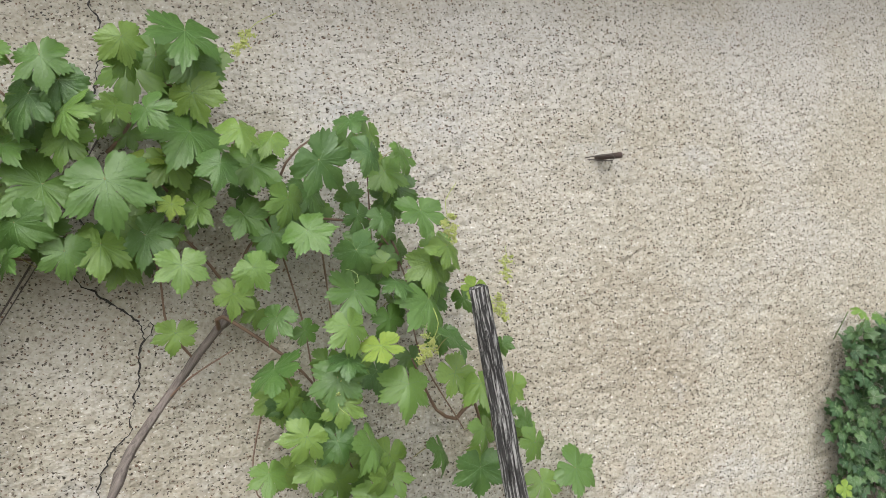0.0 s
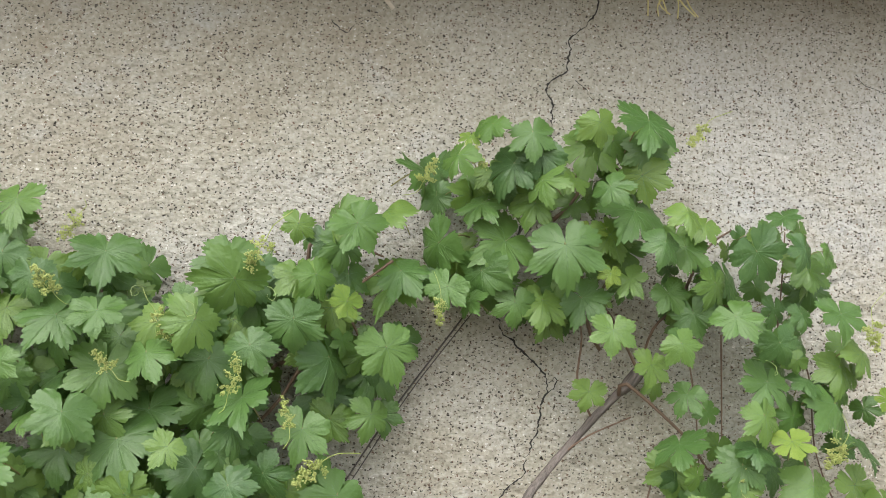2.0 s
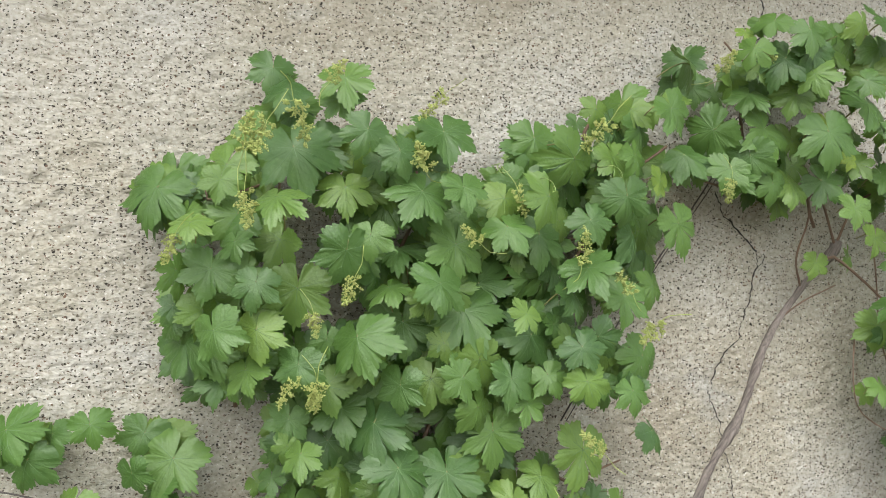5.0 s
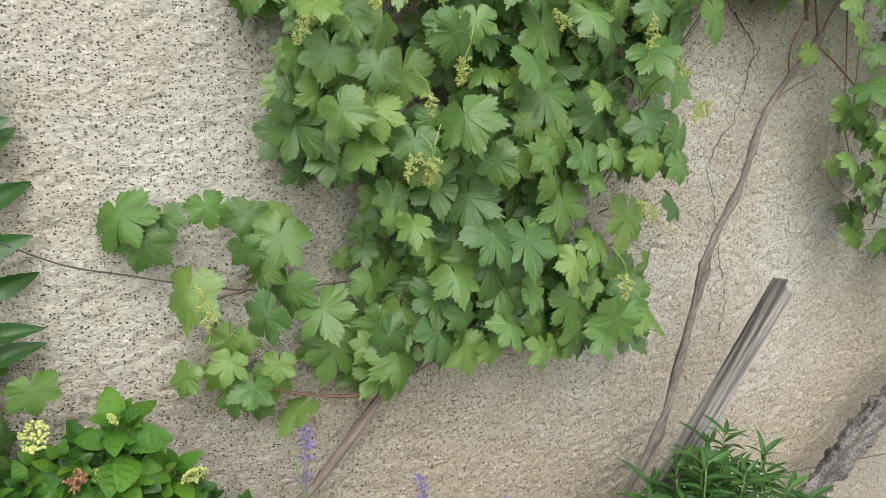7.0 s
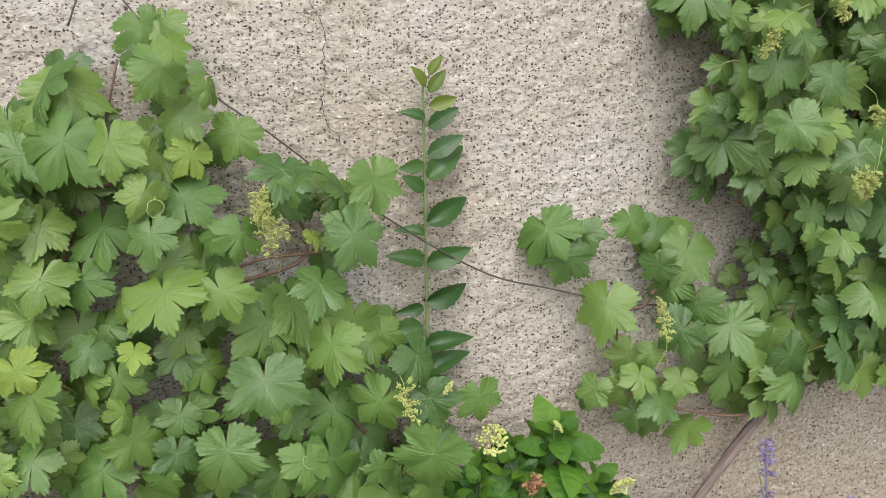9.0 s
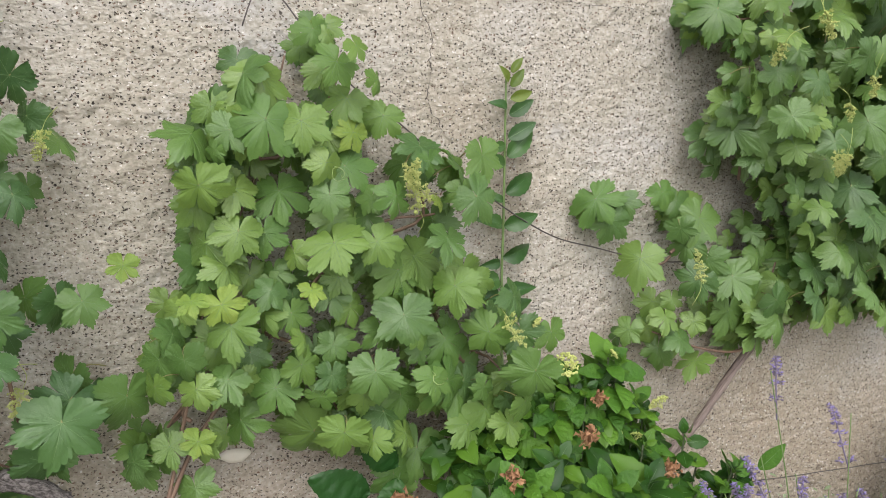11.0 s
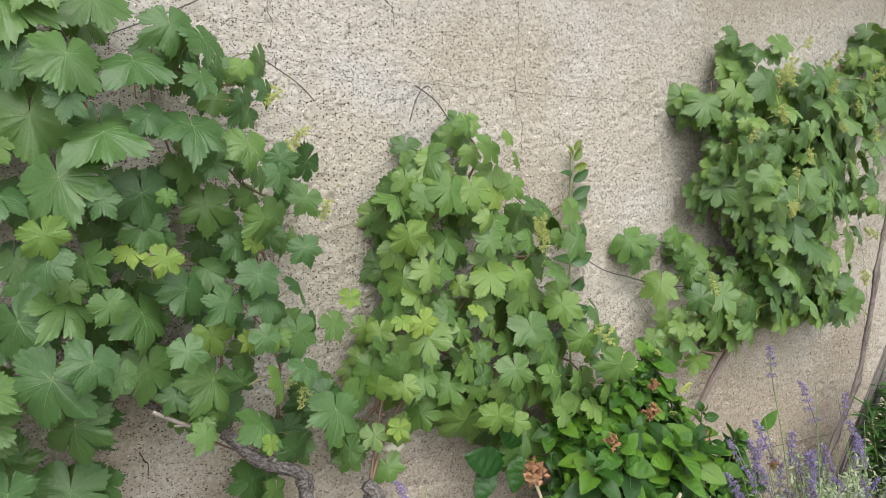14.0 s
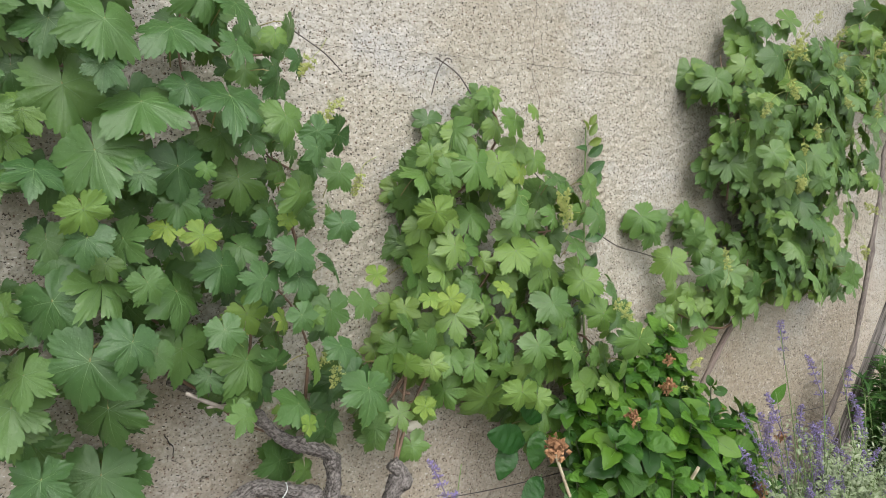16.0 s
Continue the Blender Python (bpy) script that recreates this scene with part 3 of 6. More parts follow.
def shoot(vine, root, leaves, seed, sparse=False):
    """A cane from its root through the middle of its leaves; leaves: x, z, distance from the wall, width in cm, tone (10 more: edge on)."""
    rnd = random.Random(seed)
    rx, ry, rz = root
    order = sorted(leaves, key=lambda l: math.hypot(l[0] - rx, l[1] - rz))
    pts = [Vector(root)]
    k = max(2, len(order) // 4)
    for i in range(0, len(order) - k + 1, k):
        g = order[i:i + k]
        p = Vector((sum(l[0] for l in g) / k, -0.5 * sum(l[2] for l in g) / k, sum(l[1] for l in g) / k))
        if i and (p - pts[-1]).length > 0.2:
            break
        if (p - pts[-1]).length > 0.03:
            pts.append(p)
    if len(pts) > 1 and (pts[1] - pts[0]).length > 0.15:
        pts[0] = pts[1] + (pts[0] - pts[1]).normalized() * 0.07
    if len(pts) < 2:
        pts.append(pts[0] + Vector((0.02, -0.02, 0.1)))
    cane = part("cane", tube(bmesh.new(), pts, 0.0042, 0.002, 6, 0.15, step=0.03), CANE, vine)
    mid, half, fill = MASS[vine.name]
    fill *= 0.35 if sparse else 1.3 if sum(l[1] for l in leaves) < 0.95 * len(leaves) and vine.name not in DEEP else 1.0
    lean = lambda q: max(-38.0, min(12.0, (q - mid) / half * 34.0))
    for x, z, d, w, tone in leaves:
        place_leaf(cane, rnd, x, -d, z, w / 100, tone % 10, tone >= 10, lean=lean(x))
        if not sparse:
            HELD.append((vine.name, x, z, d, w, cane))
    for x, z, d, w, tone in leaves:
        near = [l for l in leaves if math.hypot(l[0] - x, l[1] - z) < 0.14]
        for extra in range(0 if len(near) < 4 or fill < 0.8 else 2 if fill == 1.0 else 1):
            g = rnd.choice(near)
            place_leaf(cane, rnd, (x + g[0]) / 2 + rnd.uniform(-0.035, 0.035), -d * rnd.uniform(0.45, 0.75), (z + g[1]) / 2 + rnd.uniform(-0.05, 0.03), w / 100 * rnd.uniform(0.85, 1.1), 0, False, True, lean(x))
        if fill > 1 and len(near) > 1:
            g = rnd.choice(near)
            place_leaf(cane, rnd, x + (g[0] - x) * 0.6 + rnd.uniform(-0.03, 0.03), -d * rnd.uniform(0.3, 0.6), z + (g[1] - z) * 0.6 - 0.02, w / 100 * 0.95, 0, False, True, lean(x))
        for share, size in ((0.62, 0.92), (0.36, 0.85), (0.8, 0.75))[:0 if len(near) < 3 else 2 if len(near) < 5 else 3]:
            g = rnd.choice(near)
            if rnd.random() > fill:
                continue
            bx, bz = (x + g[0]) / 2 + rnd.uniform(-0.025, 0.025), (z + g[1]) / 2 + rnd.uniform(-0.03, 0.02)
            place_leaf(cane, rnd, bx, -d * share * rnd.uniform(0.85, 1.1), bz, w / 100 * size, 1 if rnd.random() < 0.07 else 0, rnd.random() < 0.12, True, lean(bx))
    return cane


def blossom_mesh(seed, length=0.06):
    """A grape flower cluster: a stalk with short side branches, all set with small green-yellow buds, hanging along -z."""
    rnd = random.Random(seed)
    bm = bmesh.new()
    tube(bm, [(0.004, 0.03, 0.05), (0, 0.004, 0.025), (0.003, 0, 0), (-0.002, -0.003, -length * 0.6), (0.003, 0, -length)], 0.0008, 0.0005, 4, step=0.02)
    for i in range(17):
        t = (i + rnd.random()) / 17
        w = i * 2.4 + rnd.uniform(-0.5, 0.5)
        reach = (0.015 * (1 - t) + 0.006) * rnd.uniform(0.6, 1.1)
        a = Vector((0, 0, -length * t))
        b = a + Vector((math.cos(w), math.sin(w), rnd.uniform(-0.6, 0.2))) * reach
        tube(bm, [a, a.lerp(b, 0.5), b], 0.0006, 0.0004, 3, step=0.02)
        for k in range(int(9 + reach * 850)):
            c = a.lerp(b, rnd.uniform(0.35, 1.1)) + Vector((rnd.gauss(0, 0.0022), rnd.gauss(0, 0.0022), rnd.gauss(0, 0.0022)))
            bmesh.ops.create_uvsphere(bm, u_segments=4, v_segments=2, radius=rnd.uniform(0.0013, 0.0023), matrix=Matrix.Translation(c))
    return mesh_of("blossom", bm, [BLOSSOM])


BLOSSOMS = [blossom_mesh(s, 0.045 + 0.008 * s) for s in (1, 2, 3)]


def tendril(vine, at, size, seed):
    rnd = random.Random(seed)
    x, y, z = at
    size *= 0.7
    pts = [(x, y + 0.05, z)]
    turn = rnd.choice((-1, 1))
    for k in range(13):
        w = k * 0.36
        r = size * (1 - k / 18) ** 1.3 * rnd.uniform(0.85, 1.1)
        pts.append((x + turn * r * math.sin(w) + 0.2 * size * k / 5, y - 0.004 * k * size / 0.03, z - r * (1 - math.cos(w)) - 0.15 * size * k / 4))
    return part("tendril", tube(bmesh.new(), pts, 0.0008, 0.0005, 4, step=0.006), TENDRIL, vine)


def blossoms(vine, y, places):
    rnd = random.Random(len(places))
    for x, z in places:
        s = rnd.uniform(0.75, 1.1)
        flip = rnd.choice((0, 0, 180))
        m = pose(x, y, z + (0.02 if flip == 0 else -0.03), flip + rnd.uniform(-45, 30), rnd.uniform(-50, 50), rnd.uniform(0, 360)) @ Matrix.Diagonal((s, s, s, 1))
        part("blossom", BLOSSOMS[rnd.randrange(3)], None, vine, "pale yellow-green grape flower cluster", m)


# ---- vine trunks and arms ----
VINE_A = thing("grapevine", (-0.52, -0.1, GROUND), "green leafy grapevine with a slender grey trunk, trained on the wall", "grapevine", "grapevines on the wall")
part("trunk", tube(bmesh.new(), [(-0.62, -0.15, GROUND - 0.03), (-0.53, -0.15, 0.1), (-0.4, -0.16, 0.31), (-0.275, -0.165, 0.52), (-0.23, -0.165, 0.7), (-0.192, -0.165, 0.879), (-0.155, -0.155, 1.0),
     (-0.05, -0.12, 1.125), (0.02, -0.09, 1.25), (0.085, -0.06, 1.325), (0.165, -0.05, 1.415), (0.225, -0.05, 1.475), (0.25, -0.05, 1.51)], 0.0108, 0.0068, 20, 0.3,
     [(0.14, 0.35), (0.27, 0.3), (0.4, 0.45), (0.5, 0.35), (0.62, 0.55), (0.72, 0.4), (0.8, 0.3), (0.985, 0.9)], 0.012, 45, 0.3), BARK_GREY, VINE_A)
for pts, r in (([(0.24, -0.05, 1.5), (0.27, -0.08, 1.6), (0.36, -0.1, 1.64), (0.5, -0.11, 1.62)], 0.005),
               ([(0.24, -0.05, 1.5), (0.16, -0.08, 1.62), (0.04, -0.1, 1.72), (-0.08, -0.1, 1.66)], 0.005),
               ([(0.15, -0.05, 1.4), (0.11, -0.08, 1.47), (0.105, -0.12, 1.56), (0.09, -0.12, 1.64)], 0.004),
               ([(0.09, -0.06, 1.33), (0.14, -0.07, 1.37), (0.22, -0.08, 1.41)], 0.0035),
               ([(0.5, -0.1, 1.63), (0.55, -0.13, 1.52), (0.56, -0.15, 1.36), (0.63, -0.16, 1.2)], 0.003),
               ([(0.33, -0.05, 1.6), (0.36, -0.05, 1.44), (0.375, -0.06, 1.28), (0.43, -0.08, 1.12)], 0.0032),
               ([(0.415, -0.04, 1.58), (0.42, -0.04, 1.42), (0.42, -0.05, 1.26)], 0.003),
               ([(0.5, -0.1, 1.56), (0.5, -0.12, 1.68), (0.505, -0.12, 1.79)], 0.003),
               ([(0.26, -0.1, 1.3), (0.225, -0.14, 1.2), (0.242, -0.15, 1.132), (0.352, -0.15, 1.074), (0.458, -0.15, 1.033), (0.593, -0.15, 1.008), (0.703, -0.15, 0.945), (0.867, -0.15, 0.84)], 0.0026)):
    part("arm", tube(bmesh.new(), pts, r * 0.62, r * 0.45, 7, 0.25, step=0.02), CANE, VINE_A)

VINE_B = thing("grapevine", (-1.55, -0.06, GROUND), "dense green grapevine with a thin bent trunk, trained on the wall", "grapevine", "grapevines on the wall")
part("trunk", tube(bmesh.new(), [(-1.62, -0.06, GROUND - 0.03), (-1.459, -0.06, 0.166), (-1.237, -0.06, 0.416), (-1.133, -0.06, 0.495), (-1.044, -0.055, 0.594),
     (-0.952, -0.06, 0.711), (-0.900, -0.065, 0.750), (-0.838, -0.06, 0.768)], 0.0088, 0.01, 20, 0.2, [(0.45, 0.2), (0.61, 0.45), (0.78, 0.2), (0.96, 0.4)], 0.012, 45, 0.35), BARK, VINE_B)
for pts, r in (([(-0.848, -0.06, 0.768), (-0.856, -0.08, 0.893), (-0.874, -0.1, 1.027), (-0.856, -0.11, 1.311), (-0.768, -0.12, 1.555)], 0.007),
               ([(-0.931, -0.06, 0.731), (-0.898, -0.08, 0.843), (-0.794, -0.1, 0.962), (-0.701, -0.11, 1.207), (-0.573, -0.12, 1.449)], 0.006),
               ([(-0.858, -0.06, 0.769), (-0.756, -0.06, 0.769), (-0.653, -0.08, 0.781), (-0.549, -0.1, 0.890)], 0.005),
               ([(-0.910, -0.07, 0.761), (-1.006, -0.07, 0.706), (-1.159, -0.08, 0.734), (-1.311, -0.09, 0.792)], 0.0045),
               ([(-0.681, -0.1, 1.206), (-0.476, -0.1, 1.396), (-0.369, -0.12, 1.591), (-0.265, -0.14, 1.686)], 0.005)):
    part("arm", tube(bmesh.new(), pts, r, r * 0.5, 7, 0.3, step=0.02), CANE, VINE_B)

VINE_C = thing("grapevine", (-2.36, -0.17, GROUND), "green grapevine on a short gnarled trunk with yellow-green young leaves", "grapevine", "grapevines on the wall")
part("trunk", tube(bmesh.new(), [(-2.32, -0.17, GROUND - 0.03), (-2.36, -0.16, 0.2), (-2.41, -0.155, 0.34), (-2.455, -0.15, 0.4), (-2.462, -0.145, 0.45), (-2.45, -0.14, 0.5), (-2.425, -0.14, 0.54), (-2.45, -0.13, 0.57)],
     0.025, 0.015, 32, 0.3, [(0.55, 0.4), (0.75, 0.25), (0.93, 0.5)], 0.006, 60, 0.75), BARK_OLD, VINE_C)
for pts, r in (([(-2.44, -0.13, 0.56), (-2.37, -0.11, 0.7), (-2.23, -0.1, 0.88), (-2.05, -0.1, 1.07), (-1.9, -0.1, 1.1)], 0.005),
               ([(-2.44, -0.13, 0.56), (-2.4, -0.11, 0.73), (-2.35, -0.09, 0.96), (-2.25, -0.08, 1.2), (-2.2, -0.07, 1.4)], 0.004),
               ([(-2.39, -0.11, 0.7), (-2.25, -0.1, 0.72), (-2.05, -0.1, 0.8), (-1.85, -0.1, 0.92)], 0.004)):
    part("arm", tube(bmesh.new(), pts, r, r * 0.5, 7, 0.3, step=0.02), CANE, VINE_C)
VINE_D = thing("grapevine", (-2.97, -0.14, GROUND), "old grapevine with a gnarled arching trunk and broad green leaves", "grapevine", "grapevines on the wall")
part("trunk", tube(bmesh.new(), [(-2.98, -0.14, GROUND - 0.03), (-2.97, -0.14, 0.25), (-2.94, -0.14, 0.45), (-2.89, -0.14, 0.54), (-2.81, -0.14, 0.6), (-2.73, -0.14, 0.575), (-2.63, -0.14, 0.52),
     (-2.55, -0.14, 0.48), (-2.48, -0.145, 0.42), (-2.42, -0.15, 0.36)], 0.0135, 0.0185, 36, 0.22,
     [(0.5, 0.15), (0.76, 0.6), (0.83, 0.3), (0.95, 0.5)], 0.005, 80, 0.45), BARK_OLD, VINE_D)
part("limb", tube(bmesh.new(), [(-2.625, -0.14, 0.51), (-2.61, -0.14, 0.57), (-2.62, -0.14, 0.63), (-2.68, -0.14, 0.67), (-2.74, -0.135, 0.7), (-2.82, -0.13, 0.79), (-2.88, -0.13, 0.81), (-2.97, -0.12, 0.86)],
     0.0165, 0.007, 30, 0.25, [(0.04, 0.5), (0.2, 0.4), (0.38, 0.4), (0.62, 0.3)], 0.006, 60, 0.5), BARK_OLD, VINE_D)
for pts, r in (([(-2.82, -0.13, 0.79), (-2.8, -0.13, 0.97), (-2.85, -0.13, 1.22), (-2.93, -0.13, 1.47), (-2.92, -0.14, 1.64)], 0.0035),
               ([(-2.9, -0.13, 0.82), (-3.05, -0.13, 0.97), (-3.13, -0.13, 1.22), (-3.15, -0.14, 1.52)], 0.0035),
               ([(-3.2, -0.13, 1.14), (-3.1, -0.16, 1.07), (-3.0, -0.17, 0.99)], 0.005),
               ([(-2.79, -0.13, 0.75), (-2.75, -0.13, 0.88), (-2.72, -0.14, 1.1), (-2.76, -0.14, 1.35)], 0.003)):
    part("arm", tube(bmesh.new(), pts, r, r * 0.5, 7, 0.3, step=0.02), CANE, VINE_D)
for pts, r in (([(-2.962, -0.2, 0.855), (-2.901, -0.2, 0.819), (-2.830, -0.2, 0.783)], 0.0045), ([(-2.922, -0.2, 0.819), (-2.864, -0.2, 0.814), (-2.839, -0.2, 0.792)], 0.0028)):
    part("dead_cane", tube(bmesh.new(), pts, r, r * 0.8, 8, 0.25, [(0.4, 0.3)], 0.01), CANE_DEAD, VINE_D, "pale grey dead cane")
for x, z in ((-2.9, 0.53), (-2.74, 0.58), (-2.46, 0.44)):
    part("tie", tube(bmesh.new(), [(x + 0.012 * math.cos(w), -0.14 - 0.02 * math.sin(w), z + 0.016 * math.cos(w)) for w in (0, 1, 2, 3, 4, 5, 6.2)], 0.0013, 0.0013, 5, step=0.01), TIE, VINE_D, "pale plastic plant tie")
MASS[VINE_A.name] = (0.3, 0.6, 0.45)
MASS[VINE_B.name] = (-0.8, 0.6, 1.0)
MASS[VINE_C.name] = (-2.12, 0.42, 0.58)
MASS[VINE_D.name] = (-2.95, 0.42, 0.7)
DEEP.add(VINE_D.name)

# ---- the canes of each vine with their leaves ----
shoot(VINE_A, (0.36, -0.1, 1.62), [
    (0.252, 1.786, 0.27, 6.7, 0), (0.307, 1.778, 0.20, 6.0, 0), (0.274, 1.729, 0.20, 8.9, 0), (0.385, 1.721, 0.27, 9.6, 0), (0.326, 1.664, 0.21, 7.8, 0),
    (0.261, 1.645, 0.17, 7.5, 0), (0.350, 1.607, 0.27, 8.0, 0), (0.304, 1.608, 0.18, 7.5, 0), (0.454, 1.800, 0.22, 5.3, 0), (0.488, 1.774, 0.21, 5.7, 0),
    (0.466, 1.733, 0.27, 6.5, 0), (0.254, 1.555, 0.26, 6.4, 0),
], 100)
shoot(VINE_A, (0.62, -0.15, 1.22), [
    (0.745, 1.344, 0.13, 3.6, 10), (0.645, 1.200, 0.23, 6.8, 0), (0.638, 1.119, 0.20, 9.0, 0), (0.705, 1.276, 0.24, 6.2, 0), (0.768, 1.142, 0.18, 7.1, 0),
    (0.923, 1.036, 0.08, 10.3, 0), (0.766, 1.190, 0.16, 5.7, 0), (0.824, 1.026, 0.09, 7.5, 0),
], 101)
shoot(VINE_A, (-0.05, -0.1, 1.68), [
    (0.182, 1.949, 0.25, 11.9, 0), (0.088, 1.936, 0.27, 6.8, 0), (0.091, 1.913, 0.17, 10.3, 0), (0.197, 1.911, 0.20, 8.5, 0), (0.190, 1.856, 0.20, 9.0, 0),
    (0.061, 1.849, 0.18, 6.0, 0), (0.114, 1.826, 0.27, 6.4, 0),
], 102)
shoot(VINE_A, (-0.05, -0.1, 1.68), [
    (-0.032, 1.908, 0.27, 7.5, 0), (-0.108, 1.926, 0.25, 6.2, 1), (-0.139, 1.913, 0.21, 4.2, 2), (-0.168, 1.859, 0.27, 6.1, 11), (-0.065, 1.856, 0.23, 9.8, 0),
    (-0.018, 1.875, 0.25, 8.1, 0), (-0.114, 1.792, 0.19, 8.5, 0), (-0.018, 1.792, 0.21, 7.8, 0), (-0.288, 1.772, 0.14, 9.5, 0), (-0.010, 1.828, 0.26, 8.0, 0),
    (-0.093, 1.847, 0.20, 6.6, 0),
], 103)
shoot(VINE_A, (0.53, -0.12, 1.56), [
    (0.543, 1.731, 0.22, 6.0, 0), (0.517, 1.702, 0.19, 7.7, 0), (0.572, 1.622, 0.21, 8.2, 0), (0.460, 1.627, 0.17, 6.5, 0), (0.496, 1.620, 0.21, 5.4, 0),
    (0.492, 1.538, 0.19, 4.8, 0), (0.432, 1.564, 0.26, 7.2, 0), (0.424, 1.489, 0.22, 10.1, 0), (0.594, 1.520, 0.17, 9.1, 0), (0.631, 1.551, 0.19, 6.8, 10),
    (0.518, 1.500, 0.19, 6.1, 0), (0.585, 1.448, 0.18, 12.4, 0), (0.504, 1.427, 0.17, 6.7, 1), (0.655, 1.473, 0.22, 5.0, 2),
], 104)
shoot(VINE_A, (0.2, -0.06, 1.45), [
    (0.219, 1.510, 0.19, 6.6, 0), (0.284, 1.461, 0.19, 6.9, 0), (0.119, 1.452, 0.13, 6.4, 0), (0.452, 1.395, 0.27, 8.9, 2), (0.401, 1.433, 0.27, 7.2, 0),
    (0.270, 1.373, 0.21, 9.5, 0), (0.392, 1.381, 0.26, 6.5, 0), (0.372, 1.340, 0.24, 9.0, 0), (0.286, 1.326, 0.25, 5.2, 1), (0.304, 1.255, 0.25, 7.4, 0),
    (0.365, 1.234, 0.24, 7.5, 0), (0.377, 1.297, 0.24, 6.6, 0),
], 105)
shoot(VINE_A, (-0.05, -0.1, 1.68), [
    (-0.191, 1.711, 0.17, 10.8, 0), (-0.072, 1.725, 0.18, 11.6, 0), (-0.102, 1.660, 0.19, 9.5, 0), (0.017, 1.617, 0.17, 9.5, 0), (-0.169, 1.631, 0.21, 7.6, 0),
    (-0.037, 1.610, 0.18, 7.4, 0), (-0.265, 1.640, 0.13, 11.9, 0), (-0.120, 1.615, 0.19, 6.6, 0),
], 106)
shoot(VINE_A, (0.2, -0.06, 1.45), [
    (0.168, 1.790, 0.21, 12.5, 0), (0.099, 1.763, 0.17, 8.0, 2), (0.039, 1.709, 0.25, 12.0, 0), (0.134, 1.677, 0.20, 5.2, 2), (0.181, 1.669, 0.18, 6.6, 0),
    (0.097, 1.628, 0.18, 8.9, 0), (0.138, 1.569, 0.22, 7.2, 0), (0.213, 1.731, 0.26, 7.0, 0),
], 107)
shoot(VINE_A, (0.62, -0.15, 1.22), [
    (0.607, 1.381, 0.23, 6.8, 0), (0.498, 1.311, 0.25, 9.7, 0), (0.619, 1.307, 0.19, 8.1, 0), (0.424, 1.216, 0.25, 8.6, 0), (0.593, 1.149, 0.13, 8.2, 0),
    (0.438, 1.154, 0.24, 6.7, 0), (0.476, 1.136, 0.18, 6.8, 0),
], 108)
shoot(VINE_A, (0.5, -0.12, 1.12), [
    (0.655, 1.285, 0.22, 8.5, 0), (0.245, 1.193, 0.2, 6.5, 0), (0.321, 1.19, 0.22, 6.5, 0), (0.341, 1.125, 0.2, 4.6, 0), (0.421, 1.117, 0.22, 8.2, 0), (0.486, 1.083, 0.24, 6.0, 0),
    (0.433, 1.04, 0.22, 7.6, 0), (0.425, 0.969, 0.2, 8.8, 0), (0.621, 1.002, 0.22, 7.8, 0), (0.57, 0.941, 0.25, 6.4, 2), (0.589, 0.898, 0.21, 8.6, 0), (0.708, 0.945, 0.22, 9.6, 0), (0.659, 0.909, 0.2, 8.0, 0),
], 98)
shoot(VINE_B, (-0.86, -0.09, 0.79), [
    (-0.894, 0.989, 0.25, 8.7, 0), (-0.913, 0.935, 0.20, 10.2, 0), (-0.869, 0.906, 0.23, 6.9, 0), (-0.833, 0.812, 0.18, 8.4, 0), (-0.788, 0.818, 0.21, 6.0, 1),
    (-0.920, 1.037, 0.18, 6.8, 0), (-0.870, 1.050, 0.17, 6.9, 0), (-1.016, 0.961, 0.11, 7.6, 0), (-1.029, 1.020, 0.10, 5.4, 0), (-0.958, 0.891, 0.14, 11.5, 0),
    (-0.981, 0.755, 0.10, 10.8, 0), (-1.031, 0.829, 0.13, 6.6, 0), (-0.796, 0.994, 0.21, 14.9, 0), (-0.909, 0.870, 0.22, 10.4, 0),
], 109)
shoot(VINE_B, (-0.82, -0.1, 1.28), [
    (-1.056, 1.767, 0.10, 7.9, 0), (-1.038, 1.720, 0.17, 8.1, 0), (-1.017, 1.607, 0.21, 12.0, 0), (-1.136, 1.579, 0.16, 8.6, 0), (-1.056, 1.527, 0.30, 9.3, 0),
    (-1.249, 1.531, 0.14, 12.1, 0), (-1.184, 1.481, 0.30, 6.5, 0), (-1.042, 1.455, 0.20, 8.4, 0), (-1.114, 1.453, 0.26, 5.9, 0),
], 110)
shoot(VINE_B, (-0.47, -0.1, 1.48), [
    (-0.380, 1.736, 0.19, 6.5, 10), (-0.442, 1.735, 0.17, 5.7, 0), (-0.323, 1.730, 0.26, 8.9, 0), (-0.242, 1.658, 0.19, 9.0, 0), (-0.219, 1.851, 0.15, 8.4, 10),
], 111)
shoot(VINE_B, (-0.85, -0.1, 1.03), [
    (-0.913, 1.298, 0.30, 11.2, 0), (-1.009, 1.254, 0.29, 7.5, 0), (-0.881, 1.252, 0.21, 7.3, 0), (-0.771, 1.217, 0.23, 9.3, 0), (-0.836, 1.216, 0.28, 8.0, 0),
    (-0.919, 1.158, 0.19, 9.7, 0), (-0.952, 1.208, 0.23, 8.3, 0), (-0.872, 1.140, 0.24, 11.3, 0), (-0.821, 1.069, 0.27, 12.0, 0), (-0.998, 1.105, 0.27, 6.8, 0),
    (-1.014, 1.146, 0.20, 7.0, 0),
], 112)
